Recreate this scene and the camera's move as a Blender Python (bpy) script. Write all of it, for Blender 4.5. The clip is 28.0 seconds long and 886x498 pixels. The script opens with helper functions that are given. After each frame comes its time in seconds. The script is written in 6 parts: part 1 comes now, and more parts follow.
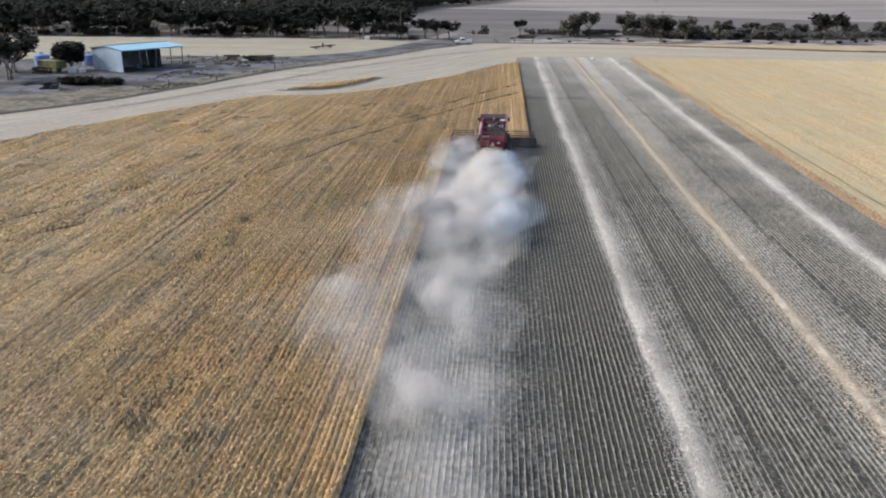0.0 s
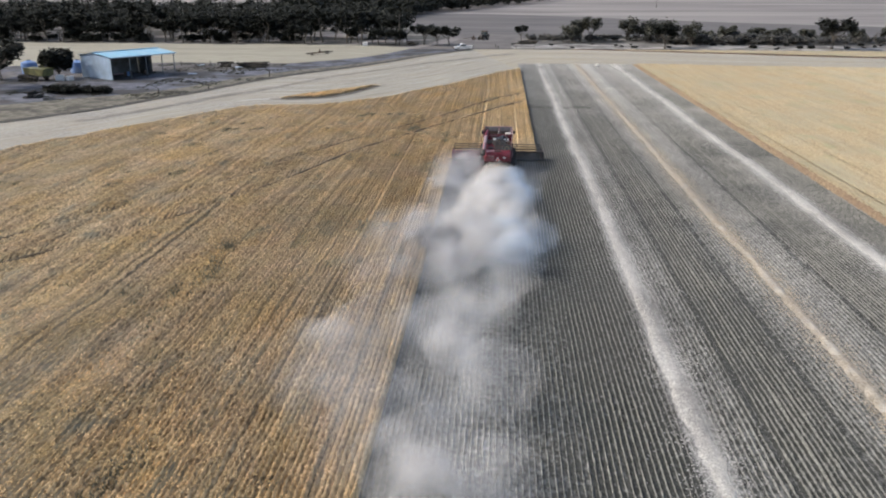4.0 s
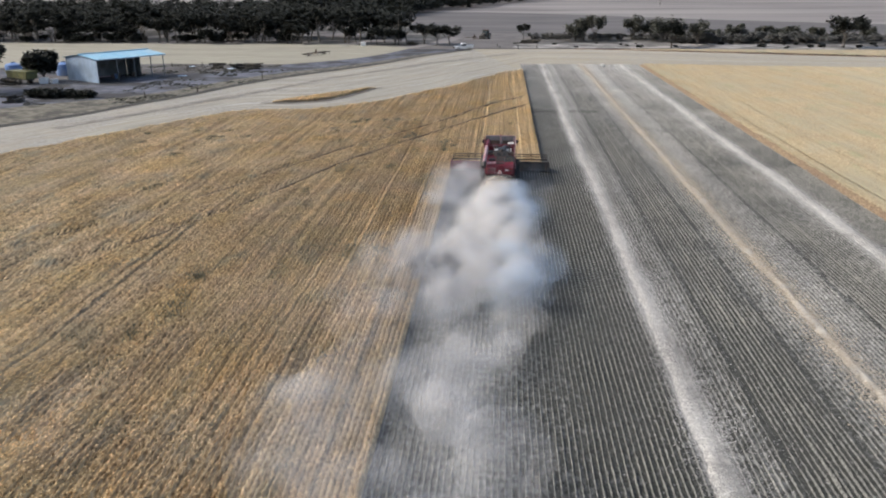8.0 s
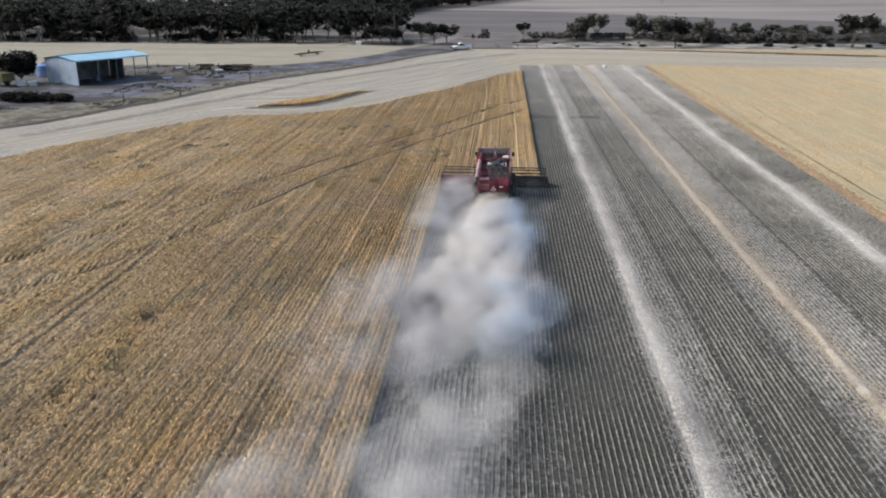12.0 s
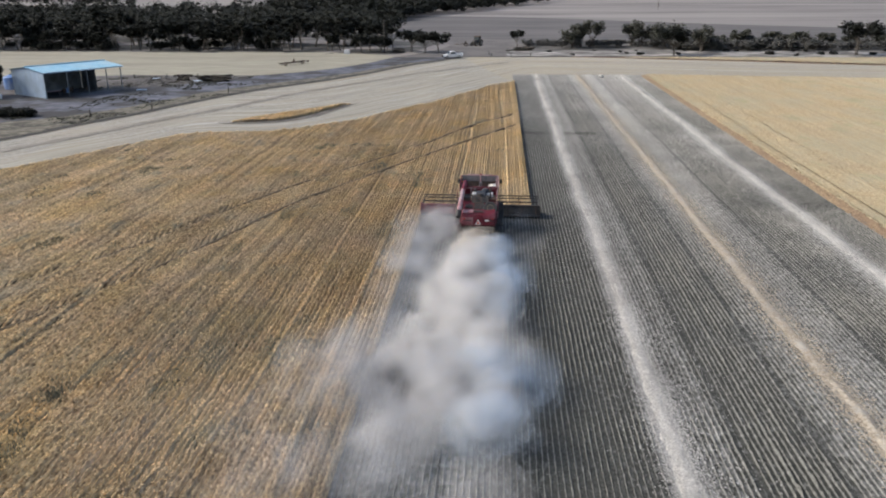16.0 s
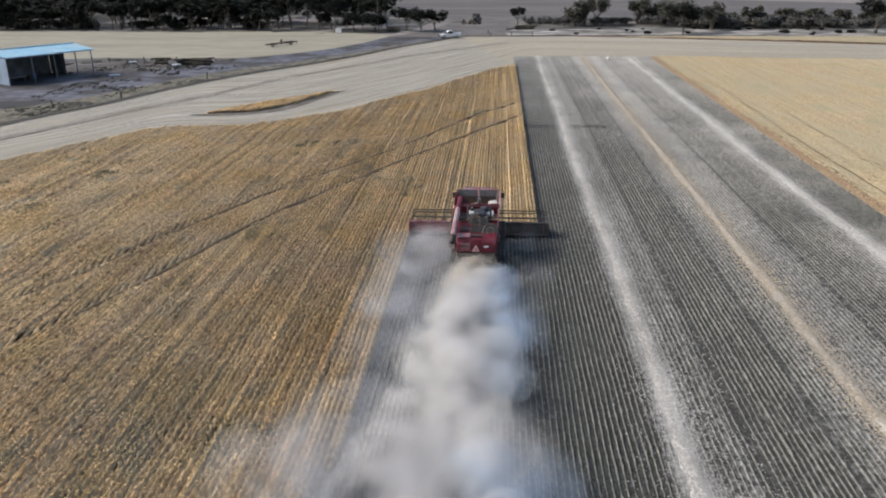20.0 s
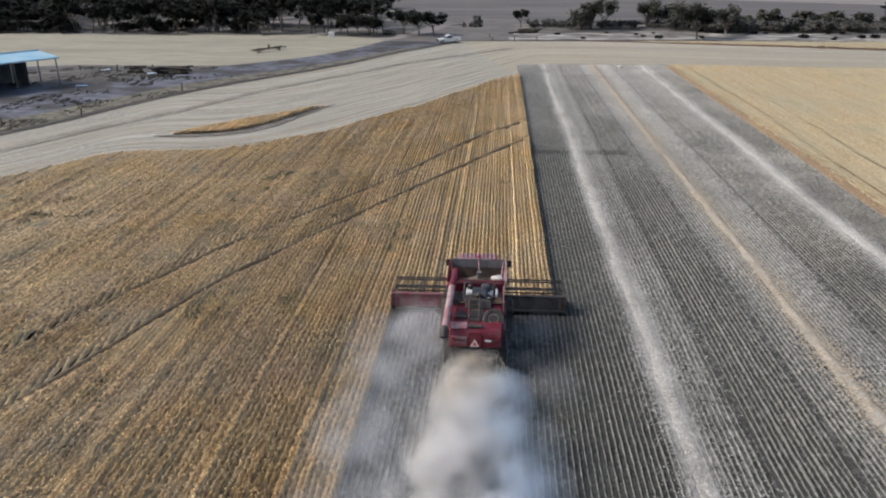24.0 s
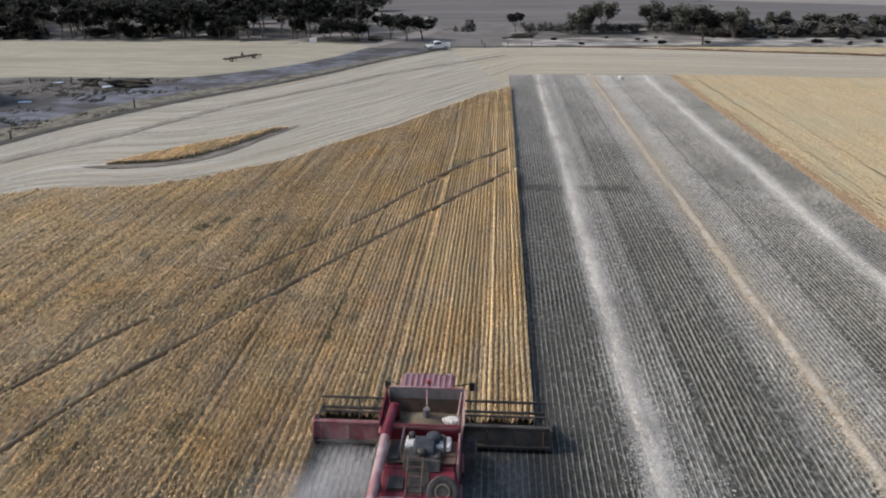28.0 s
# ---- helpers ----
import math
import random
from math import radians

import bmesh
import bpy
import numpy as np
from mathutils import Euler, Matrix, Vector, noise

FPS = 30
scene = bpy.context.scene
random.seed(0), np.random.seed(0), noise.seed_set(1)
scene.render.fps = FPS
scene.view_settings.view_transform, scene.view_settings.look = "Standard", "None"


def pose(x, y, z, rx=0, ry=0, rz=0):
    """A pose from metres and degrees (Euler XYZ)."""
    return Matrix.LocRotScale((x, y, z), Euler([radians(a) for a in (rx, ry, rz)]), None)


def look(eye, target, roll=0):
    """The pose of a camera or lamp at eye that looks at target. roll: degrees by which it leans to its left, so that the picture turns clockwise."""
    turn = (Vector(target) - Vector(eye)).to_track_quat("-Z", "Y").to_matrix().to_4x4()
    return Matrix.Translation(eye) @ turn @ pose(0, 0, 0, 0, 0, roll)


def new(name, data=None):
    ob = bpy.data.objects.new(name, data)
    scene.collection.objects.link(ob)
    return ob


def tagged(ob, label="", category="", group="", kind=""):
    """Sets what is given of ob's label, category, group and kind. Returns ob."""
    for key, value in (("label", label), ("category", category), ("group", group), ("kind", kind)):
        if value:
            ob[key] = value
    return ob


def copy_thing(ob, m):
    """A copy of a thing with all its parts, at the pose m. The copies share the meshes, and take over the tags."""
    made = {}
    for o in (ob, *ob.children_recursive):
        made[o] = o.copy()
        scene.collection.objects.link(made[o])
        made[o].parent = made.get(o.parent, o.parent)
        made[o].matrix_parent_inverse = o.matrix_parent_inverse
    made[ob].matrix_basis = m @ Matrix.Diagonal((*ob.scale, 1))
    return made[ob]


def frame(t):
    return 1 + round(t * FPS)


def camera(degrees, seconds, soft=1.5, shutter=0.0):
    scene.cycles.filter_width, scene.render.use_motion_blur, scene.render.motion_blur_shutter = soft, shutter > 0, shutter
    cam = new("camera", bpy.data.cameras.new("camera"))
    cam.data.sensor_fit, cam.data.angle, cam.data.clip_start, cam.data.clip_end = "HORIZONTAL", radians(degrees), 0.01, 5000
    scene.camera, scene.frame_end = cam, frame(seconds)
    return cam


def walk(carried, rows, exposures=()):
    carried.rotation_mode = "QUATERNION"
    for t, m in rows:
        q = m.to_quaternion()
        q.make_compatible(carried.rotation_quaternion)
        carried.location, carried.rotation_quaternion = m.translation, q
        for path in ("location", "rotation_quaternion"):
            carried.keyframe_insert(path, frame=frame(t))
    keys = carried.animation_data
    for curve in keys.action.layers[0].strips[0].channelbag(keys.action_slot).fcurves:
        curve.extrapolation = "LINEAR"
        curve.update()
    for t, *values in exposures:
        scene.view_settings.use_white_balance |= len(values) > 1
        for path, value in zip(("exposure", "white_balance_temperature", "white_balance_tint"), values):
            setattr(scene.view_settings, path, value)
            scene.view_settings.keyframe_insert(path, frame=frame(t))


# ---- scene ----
# seconds, x, y, z, yaw, pitch, lean
PATH = [
    (0, 1.07, -0.00, 17.83, 4.28, -19.50, 0.12),
    (1, 0.88, 1.29, 17.81, 4.19, -19.42, 0.13),
    (2, 0.69, 2.60, 17.79, 4.19, -19.41, 0.10),
    (3, 0.52, 3.94, 17.77, 4.19, -19.28, 0.07),
    (6, 0.27, 8.28, 17.69, 4.21, -19.11, 0.06),
    (7, 0.30, 9.81, 17.70, 4.29, -19.22, -0.05),
    (8, 0.35, 11.33, 17.71, 4.36, -19.30, -0.11),
    (9, 0.44, 12.88, 17.74, 4.41, -19.37, -0.13),
    (10, 0.57, 14.43, 17.75, 4.42, -19.46, -0.12),
    (11, 0.72, 16.02, 17.76, 4.40, -19.49, -0.11),
    (12, 0.89, 17.64, 17.79, 4.43, -19.48, -0.11),
    (15, 1.56, 23.13, 17.86, 4.14, -19.22, -0.21),
    (16, 1.63, 25.22, 17.91, 4.17, -19.10, -0.21),
    (17, 1.66, 27.41, 17.96, 4.14, -19.06, -0.24),
    (17.5, 1.65, 28.56, 17.99, 4.15, -19.84, -0.25),
    (18, 1.64, 29.71, 18.01, 4.17, -20.63, -0.28),
    (19, 1.56, 32.12, 18.07, 4.14, -20.77, -0.31),
    (20, 1.45, 34.63, 18.14, 4.12, -20.84, -0.34),
    (21, 1.31, 37.25, 18.22, 4.23, -20.85, -0.34),
    (24, 1.17, 46.24, 18.49, 4.17, -20.98, -0.22),
    (25, 1.44, 49.32, 18.54, 4.17, -21.04, -0.25),
    (26, 1.80, 52.41, 18.59, 4.16, -21.06, -0.30),
    (27, 2.24, 55.49, 18.62, 4.17, -21.10, -0.35),
    (28, 2.73, 58.55, 18.66, 4.21, -21.01, -0.41),
]


def aim(x, y, z, yaw, pitch, lean):
    a, b = radians(yaw), radians(pitch)
    way = Vector((-math.sin(a) * math.cos(b), math.cos(a) * math.cos(b), math.sin(b)))
    return look((x, y, z), Vector((x, y, z)) + way * 50, lean)


cam = camera(60.0, 28.0, soft=2.0)
walk(cam, [(t, aim(*r)) for t, *r in PATH], [(0, 0.47), (10, 0.40), (20, 0.30), (28, 0.22)])

# ---- light: a low, veiled sun from ahead on one side, under a broad dusk sky ----
SUN_AZ, SUN_EL = -94.0, 41.0      # clockwise from +y; elevation
world = bpy.data.worlds.new("world")
scene.world = world
world.use_nodes = True
wn = world.node_tree.nodes
sky = wn.new("ShaderNodeTexSky")
sky.sky_type, sky.sun_disc = "NISHITA", False
sky.sun_elevation, sky.sun_rotation = radians(SUN_EL), radians(SUN_AZ)
sky.air_density, sky.dust_density = 1.0, 4.0
wn["Background"].inputs["Strength"].default_value = 0.135
world.node_tree.links.new(sky.outputs[0], wn["Background"].inputs["Color"])
sun = new("sun", bpy.data.lights.new("sun", "SUN"))
sun.data.energy, sun.data.angle, sun.data.color = 1.6, radians(14), (1.0, 0.93, 0.84)
_az, _el = radians(SUN_AZ), radians(SUN_EL)
SUN_WAY = Vector((math.sin(_az) * math.cos(_el), math.cos(_az) * math.cos(_el), math.sin(_el)))
sun.matrix_world = look(SUN_WAY * 200, (0, 0, 0))
scene.cycles.transparent_max_bounces = 96      # for the many thin layers of dust


# ---- materials ----
def streaked(n, l, tc, colour, amount):
    """Long uneven bands along y, as the drill leaves them: rows that stand thicker or thinner, riper or paler."""
    for scale, stretch, share in ((1.0, (1.3, 0.015, 0.0), 0.45), (1.0, (3.9, 0.035, 0.0), 1.3), (1.0, (0.33, 0.12, 0.0), 0.35)):
        mp = n.new("ShaderNodeMapping")
        mp.inputs["Scale"].default_value = stretch
        l.new(tc.outputs["Object"], mp.inputs["Vector"])
        t = n.new("ShaderNodeTexNoise")
        t.inputs["Scale"].default_value, t.inputs["Detail"].default_value = scale, 2.0
        l.new(mp.outputs[0], t.inputs["Vector"])
        rng = n.new("ShaderNodeMapRange")
        rng.inputs["From Min"].default_value, rng.inputs["From Max"].default_value = 0.3, 0.7
        rng.inputs["To Min"].default_value, rng.inputs["To Max"].default_value = 1 - amount * share, 1 + amount * share
        l.new(t.outputs["Fac"], rng.inputs["Value"])
        hsv = n.new("ShaderNodeHueSaturation")
        l.new(rng.outputs[0], hsv.inputs["Value"])
        l.new(colour, hsv.inputs["Color"])
        colour = hsv.outputs["Color"]
    # patches that ripened sooner or later: redder or greener, fuller or greyer
    tone = n.new("ShaderNodeHueSaturation")
    for socket, scale, low, high in (("Hue", 0.42, 0.5 - 0.018 * amount, 0.5 + 0.024 * amount), ("Saturation", 0.27, 1 + 0.3 * amount, 1 - 0.6 * amount)):
        mp = n.new("ShaderNodeMapping")
        mp.inputs["Scale"].default_value, mp.inputs["Location"].default_value = (scale, scale * 0.55, 0.0), (scale * 31, 7, 0)
        l.new(tc.outputs["Object"], mp.inputs["Vector"])
        t = n.new("ShaderNodeTexNoise")
        t.inputs["Scale"].default_value, t.inputs["Detail"].default_value = 1.0, 4.0
        l.new(mp.outputs[0], t.inputs["Vector"])
        rng = n.new("ShaderNodeMapRange")
        rng.inputs["From Min"].default_value, rng.inputs["From Max"].default_value = 0.32, 0.68
        rng.inputs["To Min"].default_value, rng.inputs["To Max"].default_value = low, high
        l.new(t.outputs["Fac"], rng.inputs["Value"])
        l.new(rng.outputs[0], tone.inputs[socket])
    l.new(colour, tone.inputs["Color"])
    return tone.outputs["Color"]


def material(name, a, b, c=None, grain=6.0, patch=0.4, rough=0.85, metal=0.0, bump=0.25, stretch=(1, 1, 1),
             use_uv=False, vary=0.0, span=(0.35, 0.65), pspan=(0.42, 0.66), bump_size=0.05, d=None, spot=1.0, streak=0.0):
    """a and b alternate in the grain, c comes in broad patches, d in small scattered spots."""
    m = bpy.data.materials.new(name)
    m.use_nodes = True
    n, l = m.node_tree.nodes, m.node_tree.links
    bsdf = n["Principled BSDF"]
    tc = n.new("ShaderNodeTexCoord")
    mp = n.new("ShaderNodeMapping")
    mp.inputs["Scale"].default_value = stretch
    l.new(tc.outputs["UV" if use_uv else "Object"], mp.inputs["Vector"])
    fine = n.new("ShaderNodeTexNoise")
    fine.inputs["Scale"].default_value, fine.inputs["Detail"].default_value = grain, 4.0
    l.new(mp.outputs[0], fine.inputs["Vector"])
    ramp = n.new("ShaderNodeValToRGB")
    ramp.color_ramp.elements[0].position, ramp.color_ramp.elements[1].position = span
    ramp.color_ramp.elements[0].color, ramp.color_ramp.elements[1].color = (*a, 1), (*b, 1)
    l.new(fine.outputs["Fac"], ramp.inputs["Fac"])
    out = ramp.outputs["Color"]
    if c:
        broad = n.new("ShaderNodeTexNoise")
        broad.inputs["Scale"].default_value, broad.inputs["Detail"].default_value = patch, 5.0
        broad.inputs["Roughness"].default_value = 0.6
        l.new(mp.outputs[0], broad.inputs["Vector"])
        rng = n.new("ShaderNodeMapRange")
        rng.inputs["From Min"].default_value, rng.inputs["From Max"].default_value = pspan
        l.new(broad.outputs["Fac"], rng.inputs["Value"])
        mix = n.new("ShaderNodeMix")
        mix.data_type = "RGBA"
        l.new(rng.outputs[0], mix.inputs["Factor"])
        l.new(out, mix.inputs["A"])
        mix.inputs["B"].default_value = (*c, 1)
        out = mix.outputs["Result"]
    if d:
        spots = n.new("ShaderNodeTexNoise")
        spots.inputs["Scale"].default_value, spots.inputs["Detail"].default_value = spot, 3.0
        l.new(mp.outputs[0], spots.inputs["Vector"])
        rs = n.new("ShaderNodeMapRange")
        rs.inputs["From Min"].default_value, rs.inputs["From Max"].default_value = 0.60, 0.70
        l.new(spots.outputs["Fac"], rs.inputs["Value"])
        mx = n.new("ShaderNodeMix")
        mx.data_type = "RGBA"
        l.new(rs.outputs[0], mx.inputs["Factor"])
        l.new(out, mx.inputs["A"])
        mx.inputs["B"].default_value = (*d, 1)
        out = mx.outputs["Result"]
    if vary:
        info = n.new("ShaderNodeObjectInfo")
        rv = n.new("ShaderNodeMapRange")
        rv.inputs["To Min"].default_value, rv.inputs["To Max"].default_value = 1 - vary, 1 + vary
        l.new(info.outputs["Random"], rv.inputs["Value"])
        hsv = n.new("ShaderNodeHueSaturation")
        l.new(rv.outputs[0], hsv.inputs["Value"])
        l.new(out, hsv.inputs["Color"])
        out = hsv.outputs["Color"]
    if streak:
        out = streaked(n, l, tc, out, streak)
    l.new(out, bsdf.inputs["Base Color"])
    bsdf.inputs["Roughness"].default_value, bsdf.inputs["Metallic"].default_value = rough, metal
    if bump:
        bp = n.new("ShaderNodeBump")
        bp.inputs["Strength"].default_value, bp.inputs["Distance"].default_value = bump, bump_size
        l.new(fine.outputs["Fac"], bp.inputs["Height"])
        l.new(bp.outputs[0], bsdf.inputs["Normal"])
    return m


def island_material(name, dark, light, accent, rough=0.9, through_light=0.0, patch=0.12, pspan=(0.45, 0.62), hue=None, streak=0.0):
    """Many small pieces in one mesh: each takes its own shade; accent comes in broad patches."""
    m = bpy.data.materials.new(name)
    m.use_nodes = True
    n, l = m.node_tree.nodes, m.node_tree.links
    bsdf = n["Principled BSDF"]
    geo = n.new("ShaderNodeNewGeometry")
    ramp = n.new("ShaderNodeValToRGB")
    ramp.color_ramp.elements[0].color, ramp.color_ramp.elements[1].color = (*dark, 1), (*light, 1)
    l.new(geo.outputs["Random Per Island"], ramp.inputs["Fac"])
    tc = n.new("ShaderNodeTexCoord")
    broad = n.new("ShaderNodeTexNoise")
    broad.inputs["Scale"].default_value, broad.inputs["Detail"].default_value = patch, 4.0
    l.new(tc.outputs["Object"], broad.inputs["Vector"])
    rng = n.new("ShaderNodeMapRange")
    rng.inputs["From Min"].default_value, rng.inputs["From Max"].default_value = pspan
    l.new(broad.outputs["Fac"], rng.inputs["Value"])
    mix = n.new("ShaderNodeMix")
    mix.data_type = "RGBA"
    l.new(rng.outputs[0], mix.inputs["Factor"])
    l.new(ramp.outputs["Color"], mix.inputs["A"])
    mix.inputs["B"].default_value = (*accent, 1)
    if hue:
        other = n.new("ShaderNodeTexNoise")
        other.inputs["Scale"].default_value, other.inputs["Detail"].default_value = 0.23, 5.0
        l.new(tc.outputs["Object"], other.inputs["Vector"])
        rng2 = n.new("ShaderNodeMapRange")
        rng2.inputs["From Min"].default_value, rng2.inputs["From Max"].default_value = 0.52, 0.72
        rng2.inputs["To Max"].default_value = 0.55
        l.new(other.outputs["Fac"], rng2.inputs["Value"])
        tint = n.new("ShaderNodeMix")
        tint.data_type, tint.blend_type = "RGBA", "MULTIPLY"
        l.new(rng2.outputs[0], tint.inputs["Factor"])
        l.new(mix.outputs["Result"], tint.inputs["A"])
        tint.inputs["B"].default_value = (*hue, 1)
        mix = tint
    shade = mix.outputs["Result"]
    if streak:
        shade = streaked(n, l, tc, shade, streak)
    l.new(shade, bsdf.inputs["Base Color"])
    bsdf.inputs["Roughness"].default_value = rough
    if through_light:
        tr = n.new("ShaderNodeBsdfTranslucent")
        ms = n.new("ShaderNodeMixShader")
        ms.inputs["Fac"].default_value = through_light
        l.new(shade, tr.inputs["Color"])
        l.new(bsdf.outputs[0], ms.inputs[1])
        l.new(tr.outputs[0], ms.inputs[2])
        l.new(ms.outputs[0], n["Material Output"].inputs["Surface"])
    return m


def dust_material(name, a, b, thick):
    """Thin shells of hanging dust, denser in clumps."""
    m = bpy.data.materials.new(name)
    m.use_nodes = True
    n, l = m.node_tree.nodes, m.node_tree.links
    bsdf = n["Principled BSDF"]
    tc = n.new("ShaderNodeTexCoord")
    cloud = n.new("ShaderNodeTexNoise")
    cloud.inputs["Scale"].default_value, cloud.inputs["Detail"].default_value, cloud.inputs["Roughness"].default_value = 0.55, 6.0, 0.55
    l.new(tc.outputs["Object"], cloud.inputs["Vector"])
    rng = n.new("ShaderNodeMapRange")
    rng.inputs["From Min"].default_value, rng.inputs["From Max"].default_value = 0.36, 0.64
    rng.inputs["To Min"].default_value, rng.inputs["To Max"].default_value = 0.0, thick
    l.new(cloud.outputs["Fac"], rng.inputs["Value"])
    ramp = n.new("ShaderNodeValToRGB")
    ramp.color_ramp.elements[0].position, ramp.color_ramp.elements[1].position = 0.35, 0.65
    ramp.color_ramp.elements[0].color, ramp.color_ramp.elements[1].color = (*a, 1), (*b, 1)
    l.new(cloud.outputs["Fac"], ramp.inputs["Fac"])
    bsdf.inputs["Roughness"].default_value, bsdf.inputs["Specular IOR Level"].default_value = 1.0, 0.0
    l.new(ramp.outputs["Color"], bsdf.inputs["Base Color"])
    tr, clear = n.new("ShaderNodeBsdfTranslucent"), n.new("ShaderNodeBsdfTransparent")
    l.new(ramp.outputs["Color"], tr.inputs["Color"])
    lit, veil = n.new("ShaderNodeMixShader"), n.new("ShaderNodeMixShader")
    lit.inputs["Fac"].default_value = 0.5
    l.new(bsdf.outputs[0], lit.inputs[1])
    l.new(tr.outputs[0], lit.inputs[2])
    l.new(rng.outputs[0], veil.inputs["Fac"])
    l.new(clear.outputs[0], veil.inputs[1])
    l.new(lit.outputs[0], veil.inputs[2])
    l.new(veil.outputs[0], n["Material Output"].inputs["Surface"])
    return m


def covered_material(name, soil, soil2, litter, litter2):
    """Soil between the rows, with straw litter where the attribute 'cover' says: as the harvester dropped it, plus
    painted paling far off.
    """
    m = bpy.data.materials.new(name)
    m.use_nodes = True
    n, l = m.node_tree.nodes, m.node_tree.links
    bsdf = n["Principled BSDF"]
    tc = n.new("ShaderNodeTexCoord")

    def noise_at(scale, detail, stretch=(1, 1, 1)):
        mp = n.new("ShaderNodeMapping")
        mp.inputs["Scale"].default_value = stretch
        l.new(tc.outputs["Object"], mp.inputs["Vector"])
        t = n.new("ShaderNodeTexNoise")
        t.inputs["Scale"].default_value, t.inputs["Detail"].default_value = scale, detail
        l.new(mp.outputs[0], t.inputs["Vector"])
        return t.outputs["Fac"]

    def ramp(a, b, fac, span=(0.35, 0.65)):
        r = n.new("ShaderNodeValToRGB")
        r.color_ramp.elements[0].position, r.color_ramp.elements[1].position = span
        r.color_ramp.elements[0].color, r.color_ramp.elements[1].color = (*a, 1), (*b, 1)
        l.new(fac, r.inputs["Fac"])
        return r.outputs["Color"]

    at = n.new("ShaderNodeAttribute")
    at.attribute_name = "cover"
    grain = noise_at(9.0, 5.0)
    add = n.new("ShaderNodeMath")
    add.operation = "ADD"
    l.new(at.outputs["Fac"], add.inputs[0])
    l.new(noise_at(5.0, 6.0, (1, 0.6, 1)), add.inputs[1])
    rng = n.new("ShaderNodeMapRange")
    rng.inputs["From Min"].default_value, rng.inputs["From Max"].default_value = 0.62, 1.25
    l.new(add.outputs[0], rng.inputs["Value"])
    mix = n.new("ShaderNodeMix")
    mix.data_type = "RGBA"
    l.new(rng.outputs[0], mix.inputs["Factor"])
    l.new(ramp(soil, soil2, grain), mix.inputs["A"])
    l.new(ramp(litter, litter2, noise_at(3.0, 6.0)), mix.inputs["B"])
    l.new(mix.outputs["Result"], bsdf.inputs["Base Color"])
    bsdf.inputs["Roughness"].default_value = 0.95
    bp = n.new("ShaderNodeBump")
    bp.inputs["Strength"].default_value, bp.inputs["Distance"].default_value = 0.5, 0.06
    l.new(grain, bp.inputs["Height"])
    l.new(bp.outputs[0], bsdf.inputs["Normal"])
    return m


M_GROUND = material("far_paddock", (0.120, 0.110, 0.107), (0.205, 0.189, 0.182), (0.29, 0.27, 0.255), grain=0.05, patch=0.010,
                    stretch=(0.35, 1.6, 1), bump=0.0, pspan=(0.40, 0.62))
M_PRESSED = material("pressed_straw", (0.080, 0.060, 0.036), (0.18, 0.135, 0.080), (0.14, 0.11, 0.07), grain=6, patch=0.5, bump=0.6)
M_BARE = material("bare_paddock", (0.085, 0.080, 0.079), (0.135, 0.127, 0.124), (0.17, 0.16, 0.155), grain=0.10, patch=0.02, stretch=(0.3, 1.4, 1), bump=0.0, pspan=(0.5, 0.7))
M_CROP_SOIL = material("crop_litter", (0.13, 0.10, 0.065), (0.23, 0.18, 0.11), (0.16, 0.13, 0.09), grain=7, patch=0.3)
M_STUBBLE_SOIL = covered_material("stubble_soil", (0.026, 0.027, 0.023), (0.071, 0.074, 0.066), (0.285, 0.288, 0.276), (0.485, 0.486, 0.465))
M_HEADLAND = material("headland_stubble", (0.20, 0.190, 0.155), (0.39, 0.377, 0.318), (0.30, 0.262, 0.195), grain=1.1, patch=0.30,
                      stretch=(0.05, 1, 1), use_uv=True, bump=0.4, span=(0.32, 0.62), pspan=(0.54, 0.72), d=(0.45, 0.44, 0.415), spot=0.5)
M_HEAD_FAR = material("far_headland", (0.245, 0.225, 0.172), (0.42, 0.393, 0.315), (0.36, 0.318, 0.232), grain=0.42, patch=0.16, stretch=(0.03, 1, 1), use_uv=True, bump=0.3,
                      span=(0.34, 0.64), pspan=(0.48, 0.64), d=(0.24, 0.235, 0.21), spot=0.3)
M_PALE = material("pale_stubble", (0.265, 0.252, 0.196), (0.355, 0.34, 0.268), (0.24, 0.225, 0.175), grain=0.6, patch=0.10,
                  stretch=(0.25, 1.2, 1), bump=0.2, pspan=(0.48, 0.7))
M_YARD = material("yard_gravel", (0.062, 0.068, 0.088), (0.150, 0.160, 0.198), (0.038, 0.038, 0.040), grain=0.5, patch=0.11, bump=0.3, pspan=(0.46, 0.57))
M_DIRT_SHADE = material("earth_and_shade", (0.050, 0.045, 0.042), (0.105, 0.097, 0.092), (0.15, 0.145, 0.145), grain=0.7, patch=0.16, bump=0.4, pspan=(0.5, 0.66))
M_VERGE = material("dry_verge", (0.028, 0.026, 0.022), (0.060, 0.056, 0.047), (0.085, 0.078, 0.063), grain=1.4, patch=0.2, bump=0.4, pspan=(0.52, 0.7))
M_DRYGRASS = material("dry_grass", (0.080, 0.074, 0.054), (0.205, 0.192, 0.148), (0.052, 0.048, 0.037), grain=0.9, patch=0.28, bump=0.4, pspan=(0.50, 0.62))
M_TRACE = material("weedy_trace", (0.21, 0.195, 0.17), (0.34, 0.32, 0.28), (0.17, 0.155, 0.13), grain=1.2, patch=0.25, bump=0.3)
M_SCRAPE = material("scraped_soil_shade", (0.085, 0.074, 0.062), (0.155, 0.136, 0.115), (0.21, 0.195, 0.172), grain=1.6, patch=0.45, bump=0.4, pspan=(0.46, 0.6))
